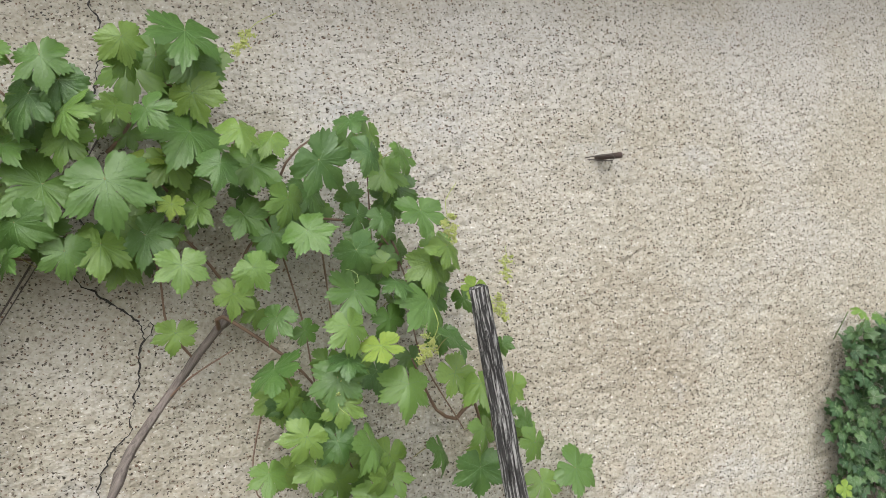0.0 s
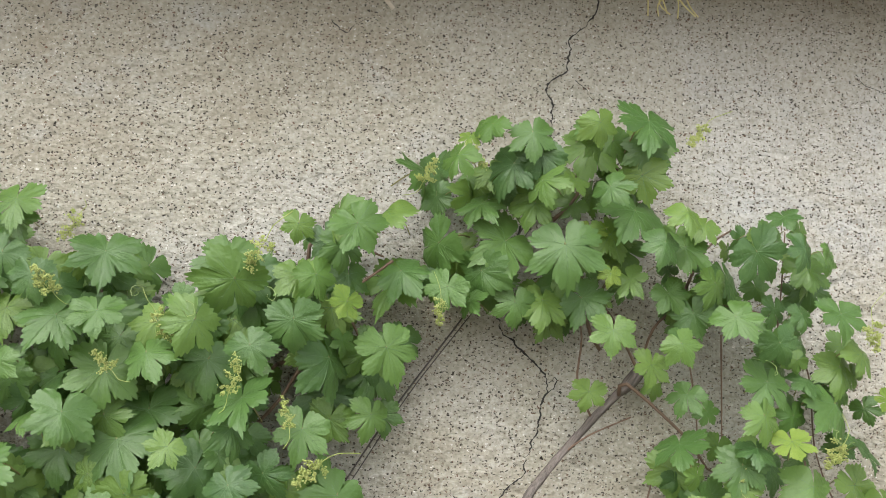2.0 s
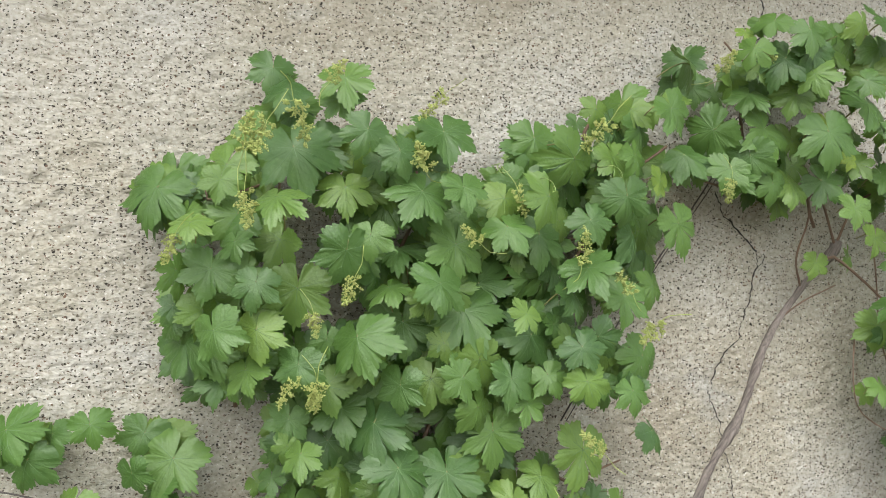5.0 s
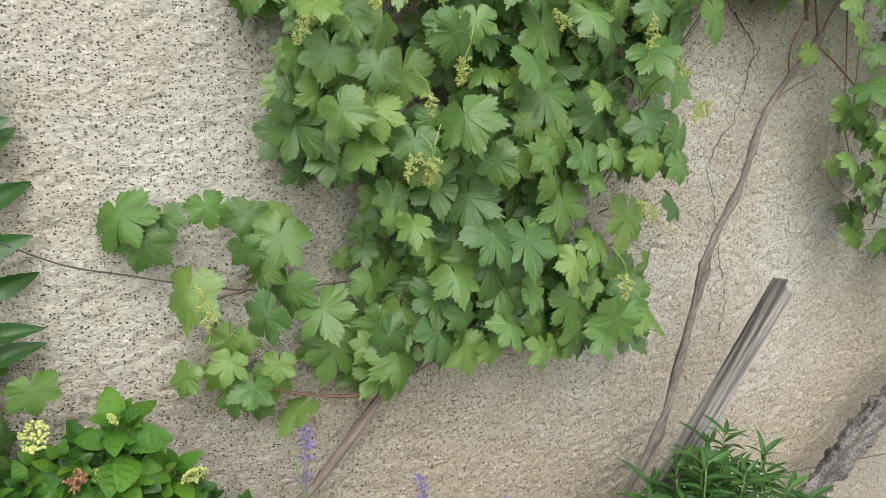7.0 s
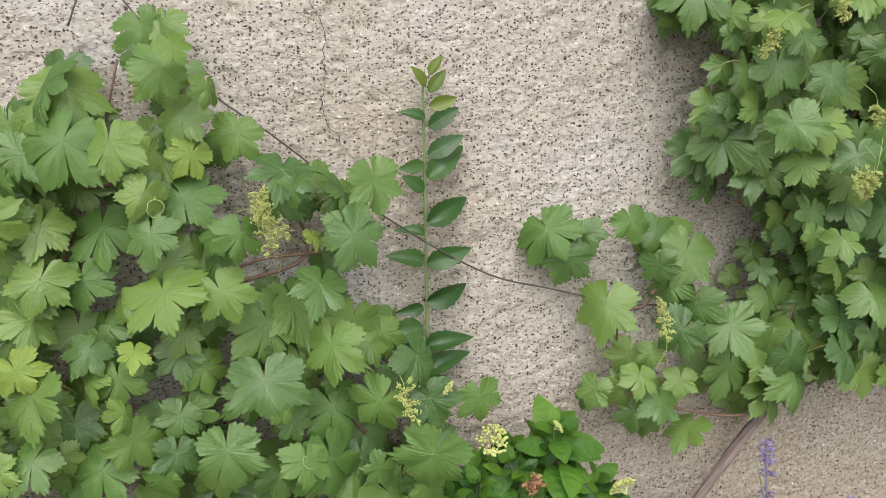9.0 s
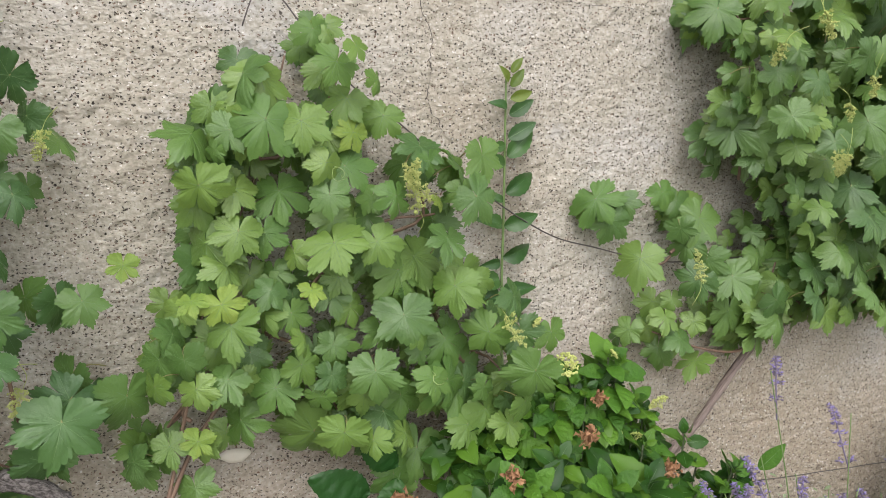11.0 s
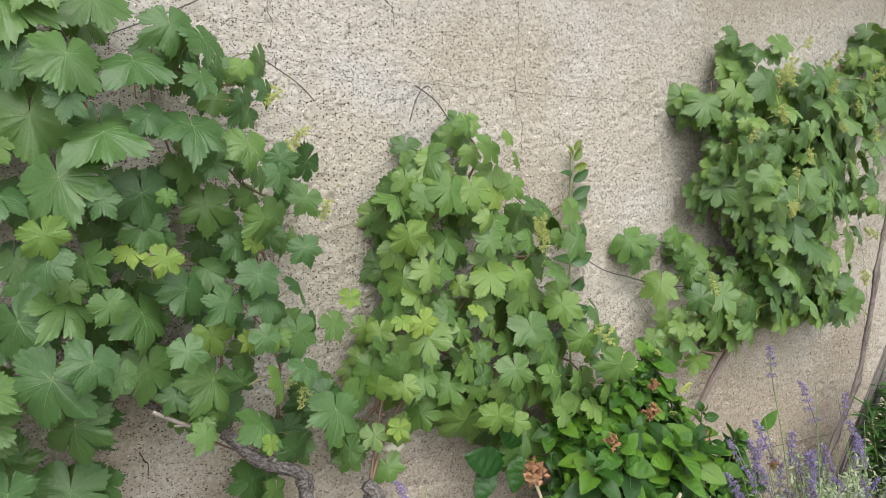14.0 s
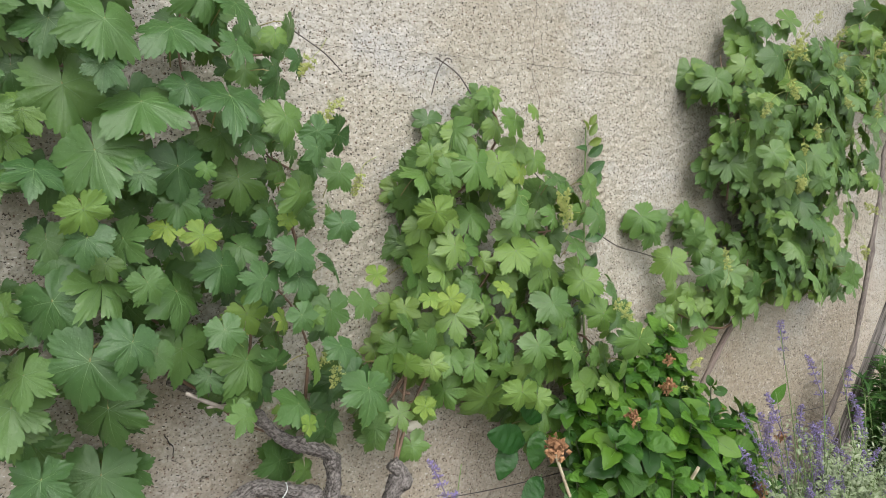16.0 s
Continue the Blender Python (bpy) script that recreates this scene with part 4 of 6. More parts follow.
shoot(VINE_B, (-0.62, -0.1, 1.13), [
    (-0.514, 1.374, 0.27, 8.0, 0), (-0.586, 1.296, 0.23, 10.3, 0), (-0.619, 1.346, 0.29, 6.3, 0), (-0.506, 1.287, 0.30, 7.9, 0), (-0.424, 1.264, 0.21, 6.6, 0),
    (-0.347, 1.255, 0.21, 10.3, 0), (-0.681, 1.255, 0.25, 9.1, 0), (-0.628, 1.221, 0.26, 8.1, 0), (-0.495, 1.224, 0.30, 7.5, 1), (-0.553, 1.232, 0.26, 7.1, 0),
    (-0.681, 1.172, 0.25, 8.2, 0), (-0.394, 1.203, 0.28, 7.2, 0), (-0.592, 1.178, 0.25, 6.5, 0), (-0.647, 1.118, 0.23, 11.0, 0), (-0.445, 1.214, 0.25, 4.8, 1),
    (-0.541, 1.178, 0.18, 7.3, 0), (-0.455, 1.301, 0.26, 7.2, 0),
], 113)
shoot(VINE_B, (-0.47, -0.1, 1.48), [
    (-0.426, 1.633, 0.23, 8.3, 0), (-0.426, 1.557, 0.28, 9.5, 0), (-0.343, 1.597, 0.25, 6.8, 2), (-0.392, 1.638, 0.25, 7.2, 1), (-0.262, 1.513, 0.20, 9.9, 0),
    (-0.362, 1.488, 0.20, 11.2, 0), (-0.405, 1.372, 0.25, 9.2, 0), (-0.289, 1.391, 0.15, 7.9, 0),
], 114)
shoot(VINE_B, (-1.07, -0.08, 0.95), [
    (-1.152, 1.401, 0.24, 8.4, 0), (-1.081, 1.386, 0.29, 7.5, 0), (-1.201, 1.399, 0.23, 6.4, 10), (-1.009, 1.369, 0.22, 10.4, 0), (-1.139, 1.307, 0.29, 8.6, 0),
    (-1.076, 1.308, 0.28, 8.0, 0), (-1.182, 1.276, 0.17, 11.0, 0), (-1.087, 1.242, 0.26, 7.5, 1), (-1.129, 1.213, 0.18, 7.3, 0),
], 115)
shoot(VINE_B, (-0.86, -0.09, 0.79), [
    (-0.679, 1.044, 0.22, 9.3, 0), (-0.767, 0.943, 0.20, 10.5, 0), (-0.710, 0.941, 0.24, 7.0, 0), (-0.573, 0.881, 0.18, 11.4, 0), (-0.531, 0.935, 0.17, 10.1, 0),
    (-0.508, 0.861, 0.25, 11.2, 0), (-0.768, 0.880, 0.26, 8.0, 0), (-0.567, 0.785, 0.15, 7.5, 0), (-0.675, 0.812, 0.23, 7.3, 0), (-0.543, 0.835, 0.27, 7.4, 0),
    (-0.612, 0.998, 0.24, 8.3, 0), (-0.539, 1.028, 0.20, 8.6, 0), (-0.735, 1.051, 0.25, 12.9, 0),
], 116)
shoot(VINE_B, (-0.72, -0.1, 1.48), [
    (-0.934, 1.743, 0.19, 9.1, 0), (-0.911, 1.644, 0.28, 7.8, 0), (-0.759, 1.655, 0.23, 10.5, 0), (-0.928, 1.551, 0.20, 8.3, 0), (-0.818, 1.545, 0.29, 11.1, 0),
    (-0.851, 1.611, 0.29, 6.9, 0), (-0.740, 1.558, 0.30, 7.7, 0),
], 117)
shoot(VINE_B, (-0.62, -0.1, 1.13), [
    (-0.456, 1.069, 0.20, 11.9, 0), (-0.258, 1.092, 0.13, 6.5, 10), (-0.420, 0.918, 0.18, 7.9, 0), (-0.350, 0.776, 0.12, 9.4, 0), (-0.347, 0.959, 0.15, 5.2, 10),
    (-0.353, 0.863, 0.16, 14.4, 0),
], 118)
shoot(VINE_B, (-0.82, -0.1, 1.28), [
    (-0.738, 1.453, 0.25, 10.9, 0), (-0.829, 1.451, 0.19, 10.4, 0), (-0.898, 1.469, 0.29, 6.9, 0), (-0.940, 1.440, 0.29, 8.8, 0), (-0.853, 1.387, 0.25, 7.5, 0),
    (-0.779, 1.391, 0.31, 9.0, 0), (-0.671, 1.386, 0.20, 11.4, 0), (-0.816, 1.313, 0.20, 10.4, 0), (-0.724, 1.285, 0.21, 8.3, 0), (-0.757, 1.289, 0.24, 5.9, 0),
    (-0.728, 1.232, 0.27, 7.6, 0), (-0.705, 1.337, 0.24, 13.0, 0),
], 119)
shoot(VINE_B, (-0.47, -0.1, 1.48), [
    (-0.660, 1.545, 0.26, 7.9, 0), (-0.655, 1.494, 0.30, 7.7, 0), (-0.562, 1.666, 0.16, 9.3, 0), (-0.537, 1.618, 0.27, 11.4, 0), (-0.589, 1.548, 0.30, 8.7, 0),
    (-0.573, 1.479, 0.23, 10.1, 0), (-0.491, 1.512, 0.28, 7.9, 0), (-0.589, 1.404, 0.20, 8.3, 0), (-0.499, 1.428, 0.30, 9.8, 0),
], 120)
shoot(VINE_B, (-1.26, -0.07, 0.98), [
    (-1.476, 1.106, 0.07, 10.8, 1), (-1.447, 1.052, 0.07, 10.3, 0), (-1.336, 1.126, 0.12, 7.2, 1), (-1.257, 1.097, 0.07, 8.1, 0), (-1.209, 1.052, 0.10, 11.0, 0),
    (-1.266, 1.038, 0.11, 6.9, 0), (-1.373, 0.962, 0.10, 11.3, 0), (-1.191, 0.959, 0.12, 9.9, 0), (-1.248, 0.923, 0.15, 9.3, 0), (-1.129, 0.921, 0.16, 10.8, 0),
    (-1.099, 0.816, 0.11, 11.0, 0), (-1.384, 0.796, 0.09, 5.8, 10), (-1.307, 0.830, 0.13, 7.0, 0), (-1.291, 0.741, 0.09, 7.2, 0), (-1.264, 0.776, 0.14, 7.7, 0),
    (-1.211, 0.809, 0.12, 6.5, 0), (-1.173, 0.694, 0.09, 9.3, 0),
], 121, True)
shoot(VINE_C, (-2.25, -0.1, 0.88), [
    (-2.120, 0.855, 0.15, 7.0, 1), (-2.195, 0.835, 0.20, 7.7, 1), (-2.066, 0.812, 0.23, 9.6, 0), (-2.167, 0.769, 0.19, 6.0, 1), (-2.141, 0.803, 0.19, 6.3, 0),
    (-1.984, 0.726, 0.15, 8.4, 1), (-2.023, 0.700, 0.17, 12.3, 0), (-2.132, 0.706, 0.24, 9.2, 1), (-1.983, 0.661, 0.18, 6.8, 0), (-2.073, 0.684, 0.24, 6.5, 1),
    (-1.993, 0.551, 0.14, 9.2, 1), (-2.175, 0.674, 0.14, 12.0, 0), (-1.938, 0.585, 0.12, 12.9, 1),
], 122)
shoot(VINE_C, (-1.9, -0.1, 0.9), [
    (-1.994, 0.985, 0.16, 11.6, 1), (-1.909, 0.966, 0.23, 8.4, 11), (-1.836, 0.949, 0.17, 6.4, 0), (-2.026, 0.871, 0.15, 8.0, 1), (-1.893, 0.842, 0.17, 10.1, 1),
    (-1.842, 0.874, 0.23, 8.7, 1), (-1.761, 0.933, 0.21, 7.9, 10), (-1.979, 0.880, 0.23, 4.7, 1), (-2.007, 0.913, 0.22, 10.4, 0), (-1.948, 1.006, 0.13, 10.8, 0),
    (-1.864, 0.982, 0.16, 9.4, 1), (-1.951, 0.790, 0.24, 7.3, 1),
], 123)
shoot(VINE_C, (-2.39, -0.12, 0.73), [
    (-2.342, 0.875, 0.15, 9.5, 0), (-2.425, 0.907, 0.17, 7.4, 0), (-2.282, 0.849, 0.15, 7.5, 0), (-2.406, 0.869, 0.21, 6.9, 0), (-2.456, 0.824, 0.20, 7.0, 1),
    (-2.341, 0.826, 0.21, 6.9, 0), (-2.387, 0.815, 0.21, 6.3, 0), (-2.253, 0.791, 0.19, 8.9, 1), (-2.302, 0.718, 0.15, 8.7, 1), (-2.383, 0.591, 0.13, 7.6, 0),
    (-2.490, 0.659, 0.13, 6.8, 0), (-2.429, 0.685, 0.14, 7.0, 0), (-2.387, 0.706, 0.18, 7.0, 2),
], 124)
shoot(VINE_C, (-2.05, -0.1, 1.05), [
    (-2.038, 1.148, 0.24, 7.0, 1), (-2.158, 1.151, 0.23, 7.0, 0), (-2.076, 1.143, 0.20, 4.5, 10), (-2.144, 1.064, 0.23, 10.7, 1), (-2.063, 1.063, 0.23, 8.1, 1),
    (-2.127, 0.989, 0.17, 6.2, 0), (-2.131, 0.953, 0.16, 6.9, 0), (-2.093, 0.927, 0.16, 6.8, 1),
], 125)
shoot(VINE_C, (-1.9, -0.1, 0.9), [
    (-1.740, 0.859, 0.21, 8.0, 0), (-1.869, 0.737, 0.16, 11.6, 1), (-1.731, 0.783, 0.22, 7.7, 0), (-1.845, 0.659, 0.19, 10.0, 0), (-1.767, 0.665, 0.22, 7.7, 1),
    (-1.904, 0.769, 0.21, 10.9, 1), (-1.803, 0.688, 0.19, 9.8, 0), (-1.687, 0.665, 0.13, 8.5, 1), (-1.633, 0.829, 0.15, 8.3, 1), (-1.770, 0.803, 0.30, 10.0, 0),
    (-1.748, 0.726, 0.25, 7.9, 0),
], 126)
shoot(VINE_C, (-2.15, -0.08, 1.26), [
    (-2.260, 1.347, 0.16, 11.0, 0), (-2.326, 1.260, 0.18, 6.9, 0), (-2.346, 1.229, 0.18, 3.7, 10), (-2.372, 1.165, 0.20, 9.5, 1), (-2.311, 1.155, 0.16, 8.4, 0),
    (-2.229, 1.147, 0.15, 9.8, 1), (-2.292, 1.355, 0.16, 8.9, 0), (-2.384, 1.253, 0.16, 10.1, 0), (-2.270, 1.275, 0.21, 11.5, 1),
], 127)
shoot(VINE_C, (-2.15, -0.08, 1.26), [
    (-2.160, 1.439, 0.13, 6.3, 1), (-2.143, 1.381, 0.20, 8.0, 1), (-2.113, 1.412, 0.24, 4.3, 11), (-2.075, 1.355, 0.23, 4.3, 11),
], 128)
shoot(VINE_C, (-2.25, -0.1, 0.88), [
    (-2.359, 1.055, 0.15, 10.5, 0), (-2.328, 1.023, 0.17, 7.6, 0), (-2.260, 1.074, 0.16, 8.4, 1), (-2.204, 1.041, 0.17, 5.6, 0), (-2.190, 0.986, 0.23, 5.4, 2),
    (-2.340, 0.967, 0.22, 7.9, 2), (-2.393, 0.976, 0.21, 5.6, 2), (-2.258, 0.979, 0.19, 6.2, 0), (-2.216, 0.931, 0.19, 7.1, 1), (-2.208, 0.899, 0.24, 5.5, 1),
    (-2.330, 0.922, 0.22, 10.1, 0), (-2.312, 1.084, 0.19, 8.2, 0),
], 129)
shoot(VINE_C, (-2.15, -0.08, 1.26), [
    (-2.207, 1.275, 0.22, 9.6, 1), (-2.115, 1.317, 0.17, 7.3, 0), (-2.105, 1.260, 0.18, 7.2, 2), (-2.161, 1.269, 0.14, 4.6, 2), (-2.040, 1.288, 0.16, 7.4, 1),
    (-2.106, 1.196, 0.18, 10.0, 1), (-2.168, 1.209, 0.23, 6.5, 0),
], 130)
shoot(VINE_C, (-2.05, -0.1, 1.05), [
    (-1.973, 1.235, 0.19, 9.1, 0), (-1.824, 1.211, 0.16, 8.7, 0), (-1.957, 1.209, 0.20, 5.4, 1), (-1.867, 1.143, 0.24, 8.6, 0), (-1.924, 1.133, 0.17, 3.8, 2),
    (-1.924, 1.062, 0.22, 8.7, 0), (-1.868, 1.196, 0.15, 7.7, 10),
], 131)
shoot(VINE_D, (-2.82, -0.13, 0.79), [
    (-2.859, 0.896, 0.23, 11.6, 0), (-2.927, 0.879, 0.22, 6.5, 0), (-2.783, 0.821, 0.32, 9.6, 0), (-2.910, 0.835, 0.35, 5.6, 0), (-2.784, 0.800, 0.36, 4.7, 2),
    (-2.641, 0.695, 0.15, 8.6, 0), (-2.727, 0.618, 0.10, 10.5, 0), (-2.682, 0.602, 0.13, 6.6, 0), (-3.041, 0.676, 0.09, 7.6, 10), (-3.051, 0.585, 0.12, 8.7, 1),
    (-3.106, 0.683, 0.14, 14.2, 0),
], 132)
shoot(VINE_D, (-3.15, -0.13, 1.02), [
    (-3.160, 1.168, 0.34, 7.3, 0), (-3.085, 1.159, 0.29, 8.7, 0), (-3.181, 1.125, 0.22, 6.5, 0), (-2.913, 1.092, 0.26, 8.7, 0), (-3.117, 1.082, 0.28, 11.0, 0),
    (-2.986, 1.045, 0.25, 12.1, 0), (-3.054, 1.085, 0.31, 6.7, 0), (-3.101, 0.993, 0.35, 8.5, 0), (-2.978, 0.934, 0.23, 11.8, 0), (-2.923, 0.985, 0.31, 6.9, 0),
], 133)
shoot(VINE_D, (-2.67, -0.12, 0.77), [
    (-2.850, 1.070, 0.30, 8.1, 0), (-2.763, 1.064, 0.29, 7.1, 0), (-2.678, 1.080, 0.27, 7.3, 0), (-2.858, 0.998, 0.26, 8.3, 1), (-2.793, 0.986, 0.27, 5.4, 2),
    (-2.778, 1.001, 0.33, 6.3, 0), (-2.804, 0.898, 0.25, 6.5, 0), (-2.750, 0.908, 0.33, 8.9, 1), (-2.686, 0.984, 0.27, 8.7, 0), (-2.497, 1.028, 0.14, 5.9, 2),
    (-2.558, 0.980, 0.19, 7.7, 0), (-2.503, 0.804, 0.19, 10.3, 0), (-2.602, 0.805, 0.28, 11.5, 0), (-2.684, 0.923, 0.31, 6.5, 0),
], 134)
shoot(VINE_D, (-3.05, -0.13, 1.47), [
    (-3.270, 1.529, 0.23, 11.0, 0), (-3.187, 1.504, 0.27, 9.7, 0), (-3.164, 1.400, 0.25, 13.1, 0), (-3.272, 1.358, 0.26, 7.1, 0), (-3.226, 1.367, 0.23, 7.7, 1),
    (-3.282, 1.420, 0.27, 5.3, 0), (-3.219, 1.276, 0.29, 9.0, 0), (-3.278, 1.258, 0.24, 6.7, 0),
], 135)
shoot(VINE_D, (-3.15, -0.13, 1.02), [
    (-3.188, 1.051, 0.25, 12.3, 0), (-3.273, 1.038, 0.26, 7.7, 0), (-3.158, 0.952, 0.30, 13.2, 0), (-3.245, 0.936, 0.25, 9.6, 0), (-3.300, 0.975, 0.23, 5.5, 2),
    (-3.103, 0.836, 0.21, 12.9, 0), (-3.259, 0.869, 0.21, 11.1, 0), (-3.315, 1.113, 0.19, 6.8, 0), (-3.221, 0.735, 0.21, 10.8, 0),
], 136)
shoot(VINE_D, (-3.05, -0.13, 1.47), [
    (-3.122, 1.501, 0.35, 11.8, 0), (-3.008, 1.505, 0.33, 11.2, 0), (-3.125, 1.439, 0.35, 6.5, 0), (-3.064, 1.381, 0.34, 12.0, 0), (-2.986, 1.415, 0.33, 6.6, 0),
    (-2.910, 1.397, 0.33, 12.0, 0),
], 137)
shoot(VINE_D, (-3.05, -0.13, 1.47), [
    (-3.200, 1.600, 0.25, 15.4, 0), (-3.060, 1.625, 0.21, 11.3, 0), (-3.236, 1.645, 0.20, 10.0, 0), (-3.157, 1.632, 0.28, 8.7, 10), (-3.070, 1.691, 0.20, 10.8, 0),
    (-3.288, 1.598, 0.21, 7.5, 0),
], 138)
shoot(VINE_D, (-2.95, -0.13, 1.22), [
    (-2.892, 1.335, 0.25, 9.2, 0), (-3.128, 1.297, 0.31, 13.1, 0), (-2.993, 1.272, 0.29, 9.9, 0), (-2.966, 1.280, 0.35, 3.2, 1), (-3.069, 1.273, 0.34, 5.9, 0),
    (-3.160, 1.214, 0.35, 7.2, 1), (-3.013, 1.177, 0.28, 6.1, 2), (-2.961, 1.161, 0.30, 7.2, 2), (-2.992, 1.216, 0.28, 7.8, 0),
], 139)
shoot(VINE_D, (-3.05, -0.13, 1.47), [
    (-2.925, 1.583, 0.25, 9.8, 0), (-2.862, 1.568, 0.25, 9.3, 0), (-2.887, 1.490, 0.30, 6.8, 0), (-2.782, 1.527, 0.23, 4.7, 1), (-2.725, 1.540, 0.18, 7.2, 10),
    (-2.732, 1.480, 0.23, 4.8, 10), (-2.795, 1.438, 0.26, 7.0, 0),
], 140)
shoot(VINE_D, (-2.7, -0.12, 1.02), [
    (-2.800, 1.367, 0.31, 8.5, 0), (-2.737, 1.346, 0.32, 6.2, 0), (-2.753, 1.314, 0.34, 5.5, 0), (-2.860, 1.248, 0.23, 10.6, 0), (-2.767, 1.226, 0.30, 8.7, 0),
    (-2.666, 1.264, 0.26, 6.8, 0), (-2.703, 1.172, 0.35, 6.3, 0), (-2.859, 1.336, 0.30, 6.2, 0), (-2.801, 1.173, 0.24, 6.4, 0), (-2.774, 1.179, 0.26, 4.1, 2),
    (-2.848, 1.125, 0.22, 7.2, 0), (-2.786, 1.119, 0.31, 8.1, 0), (-2.645, 1.163, 0.24, 6.6, 0), (-2.650, 1.338, 0.22, 8.5, 0), (-2.579, 1.243, 0.13, 6.3, 10),
], 141)

# ---- leaves near the wall along the western flanks of the vines ----
rf = random.Random(77)
for vine_name, x, z, d, w, cane in HELD:
    if vine_name != VINE_A.name and (vine_name != VINE_B.name or z > 1.45) and d > 0.12 and not any(n == vine_name and 0.03 < x - x1 < 0.15 and abs(z - z1) < 0.07 for n, x1, z1, _, _, _ in HELD):
        for share in (0.2, 0.45, 0.7):
            place_leaf(cane, rf, x + rf.uniform(0.0, 0.035), -d * share, z + rf.uniform(-0.05, 0.03), w / 100 * rf.uniform(0.8, 1.0), 0, False, True, -rf.uniform(15, 45))

# ---- flower clusters and tendrils ----
blossoms(VINE_A, -0.24, [(0.29, 1.94), (-0.22, 1.85), (0.61, 1.60), (0.72, 1.51), (0.37, 1.35), (-0.18, 1.60), (0.68, 1.44), (0.56, 1.38), (-0.14, 1.86)])
blossoms(VINE_B, -0.30, [(-1.03, 1.67), (-0.98, 1.75), (-1.07, 1.63), (-1.11, 1.63), (-0.78, 1.70), (-0.81, 1.62), (-0.48, 1.68), (-0.65, 1.55), (-1.10, 1.52), (-1.20, 1.45), (-0.52, 1.47), (-0.92, 1.39), (-0.99, 1.33), (-0.42, 1.42), (-1.01, 1.22), (-0.71, 1.50), (-0.36, 1.32), (-1.37, 1.00), (-0.98, 1.22), (-0.98, 1.22), (-0.46, 1.13), (-0.53, 0.97)])
blossoms(VINE_C, -0.24, [(-2.01, 1.20), (-1.99, 1.16), (-2.00, 1.21), (-2.00, 1.16), (-1.80, 0.89), (-2.71, 1.47), (-2.70, 1.40), (-2.60, 1.25), (-2.87, 1.00), (-2.65, 0.85), (-2.68, 1.37), (-2.67, 0.88)])
tendril(VINE_A, (0.41, -0.24, 1.54), 0.030, 142)
tendril(VINE_A, (0.55, -0.24, 1.42), 0.025, 143)
tendril(VINE_B, (-0.60, -0.30, 1.59), 0.030, 144)
tendril(VINE_B, (-0.47, -0.30, 1.62), 0.025, 145)
tendril(VINE_B, (-0.68, -0.30, 1.61), 0.020, 146)
tendril(VINE_C, (-2.15, -0.24, 1.21), 0.025, 147)
tendril(VINE_C, (-2.15, -0.24, 1.21), 0.020, 148)
tendril(VINE_C, (-1.95, -0.24, 0.81), 0.020, 149)

# ---- posts, stakes, wires, peg ----
def weathered_post(name, foot, top, r0, r1, material, label, category):
    """A straight round pole, split and furrowed lengthwise."""
    a, b = Vector(foot), Vector(top)
    l = (b - a).length
    ob = thing(name, a, label, category)
    bm = tube(bmesh.new(), [(0, 0, 0), (0, 0, l * 0.5), (0, 0, l)], r0, r1, 40, 0.08, (), 0.02, 60, 0.0)
    for v in bm.verts:
        w = math.atan2(v.co.y, v.co.x)
        q = noise.noise(Vector((math.cos(w) * 4, math.sin(w) * 4, v.co.z * 1.2))) + 0.6 * noise.noise(Vector((math.cos(w) * 9, math.sin(w) * 9, v.co.z * 3)))
        f = 1 + 0.28 * min(0.15, q)
        v.co.x, v.co.y = v.co.x * f, v.co.y * f
        if v.co.z > l * 0.98:
            v.co.z += 0.008 * noise.noise(v.co * 90)
    part("shaft", bm, material, ob, "", Matrix.Translation(a) @ (b - a).to_track_quat('Z', 'Y').to_matrix().to_4x4())
    splinter = tube(bmesh.new(), [(r0 * 0.9, -r0 * 0.5, 0.0), (r0 * 0.95, -r0 * 0.45, l * 0.5), (r1 * 1.0, -r1 * 0.4, l * 0.955)], r0 * 0.32, r1 * 0.25, 10, 0.12, (), 0.03, 50, 0.3)
    part("splinter", splinter, material, ob, "", Matrix.Translation(a) @ (b - a).to_track_quat('Z', 'Y').to_matrix().to_4x4())
    return ob


weathered_post("post", (0.765, -0.32, GROUND - 0.05), (0.623, -0.32, 1.485), 0.031, 0.0165, WOOD_DARK, "dark weathered split wooden post beside the vine", "post")

def split_board(l, x0, x1, thick, seed, slant):
    """One half of a split rail along +z: rounded edges, long furrows, a chipped end cut on a slant."""
    bm = bmesh.new()
    rings, n = [], int(l / 0.02)
    side = [(x0, 0.4), (x0, -0.3), (x0 + 0.004, -0.46), (x0 * 0.7 + x1 * 0.3, -0.5), ((x0 + x1) / 2, -0.5), (x0 * 0.3 + x1 * 0.7, -0.5), (x1 - 0.004, -0.47), (x1, -0.3), (x1, 0.4), (x1 - 0.005, 0.5), (x0 + 0.005, 0.5)]
    for i in range(n + 1):
        z = l * i / n
        ring = []
        for k, (x, y) in enumerate(side):
            q = noise.noise(Vector((k * 3.1 + seed, seed, z * 5))) + 0.4 * noise.noise(Vector((k * 5.3, seed * 2, z * 30)))
            zz = z + (slant * (x - x0) + 0.006 * noise.noise(Vector((k * 2.0, seed, 4.4))) if i == n else 0)
            ring.append(bm.verts.new((x + 0.0018 * q + 0.006 * noise.noise(Vector((seed, 0.3, z * 2.5))), y * thick + 0.0022 * q, zz)))
        rings.append(ring)
    m = len(side)
    for u, v in zip(rings, rings[1:]):
        for k in range(m):
            bm.faces.new((u[k], u[(k + 1) % m], v[(k + 1) % m], v[k]))
    bm.faces.new(rings[0][::-1])
    bm.faces.new(rings[-1])
    return bm


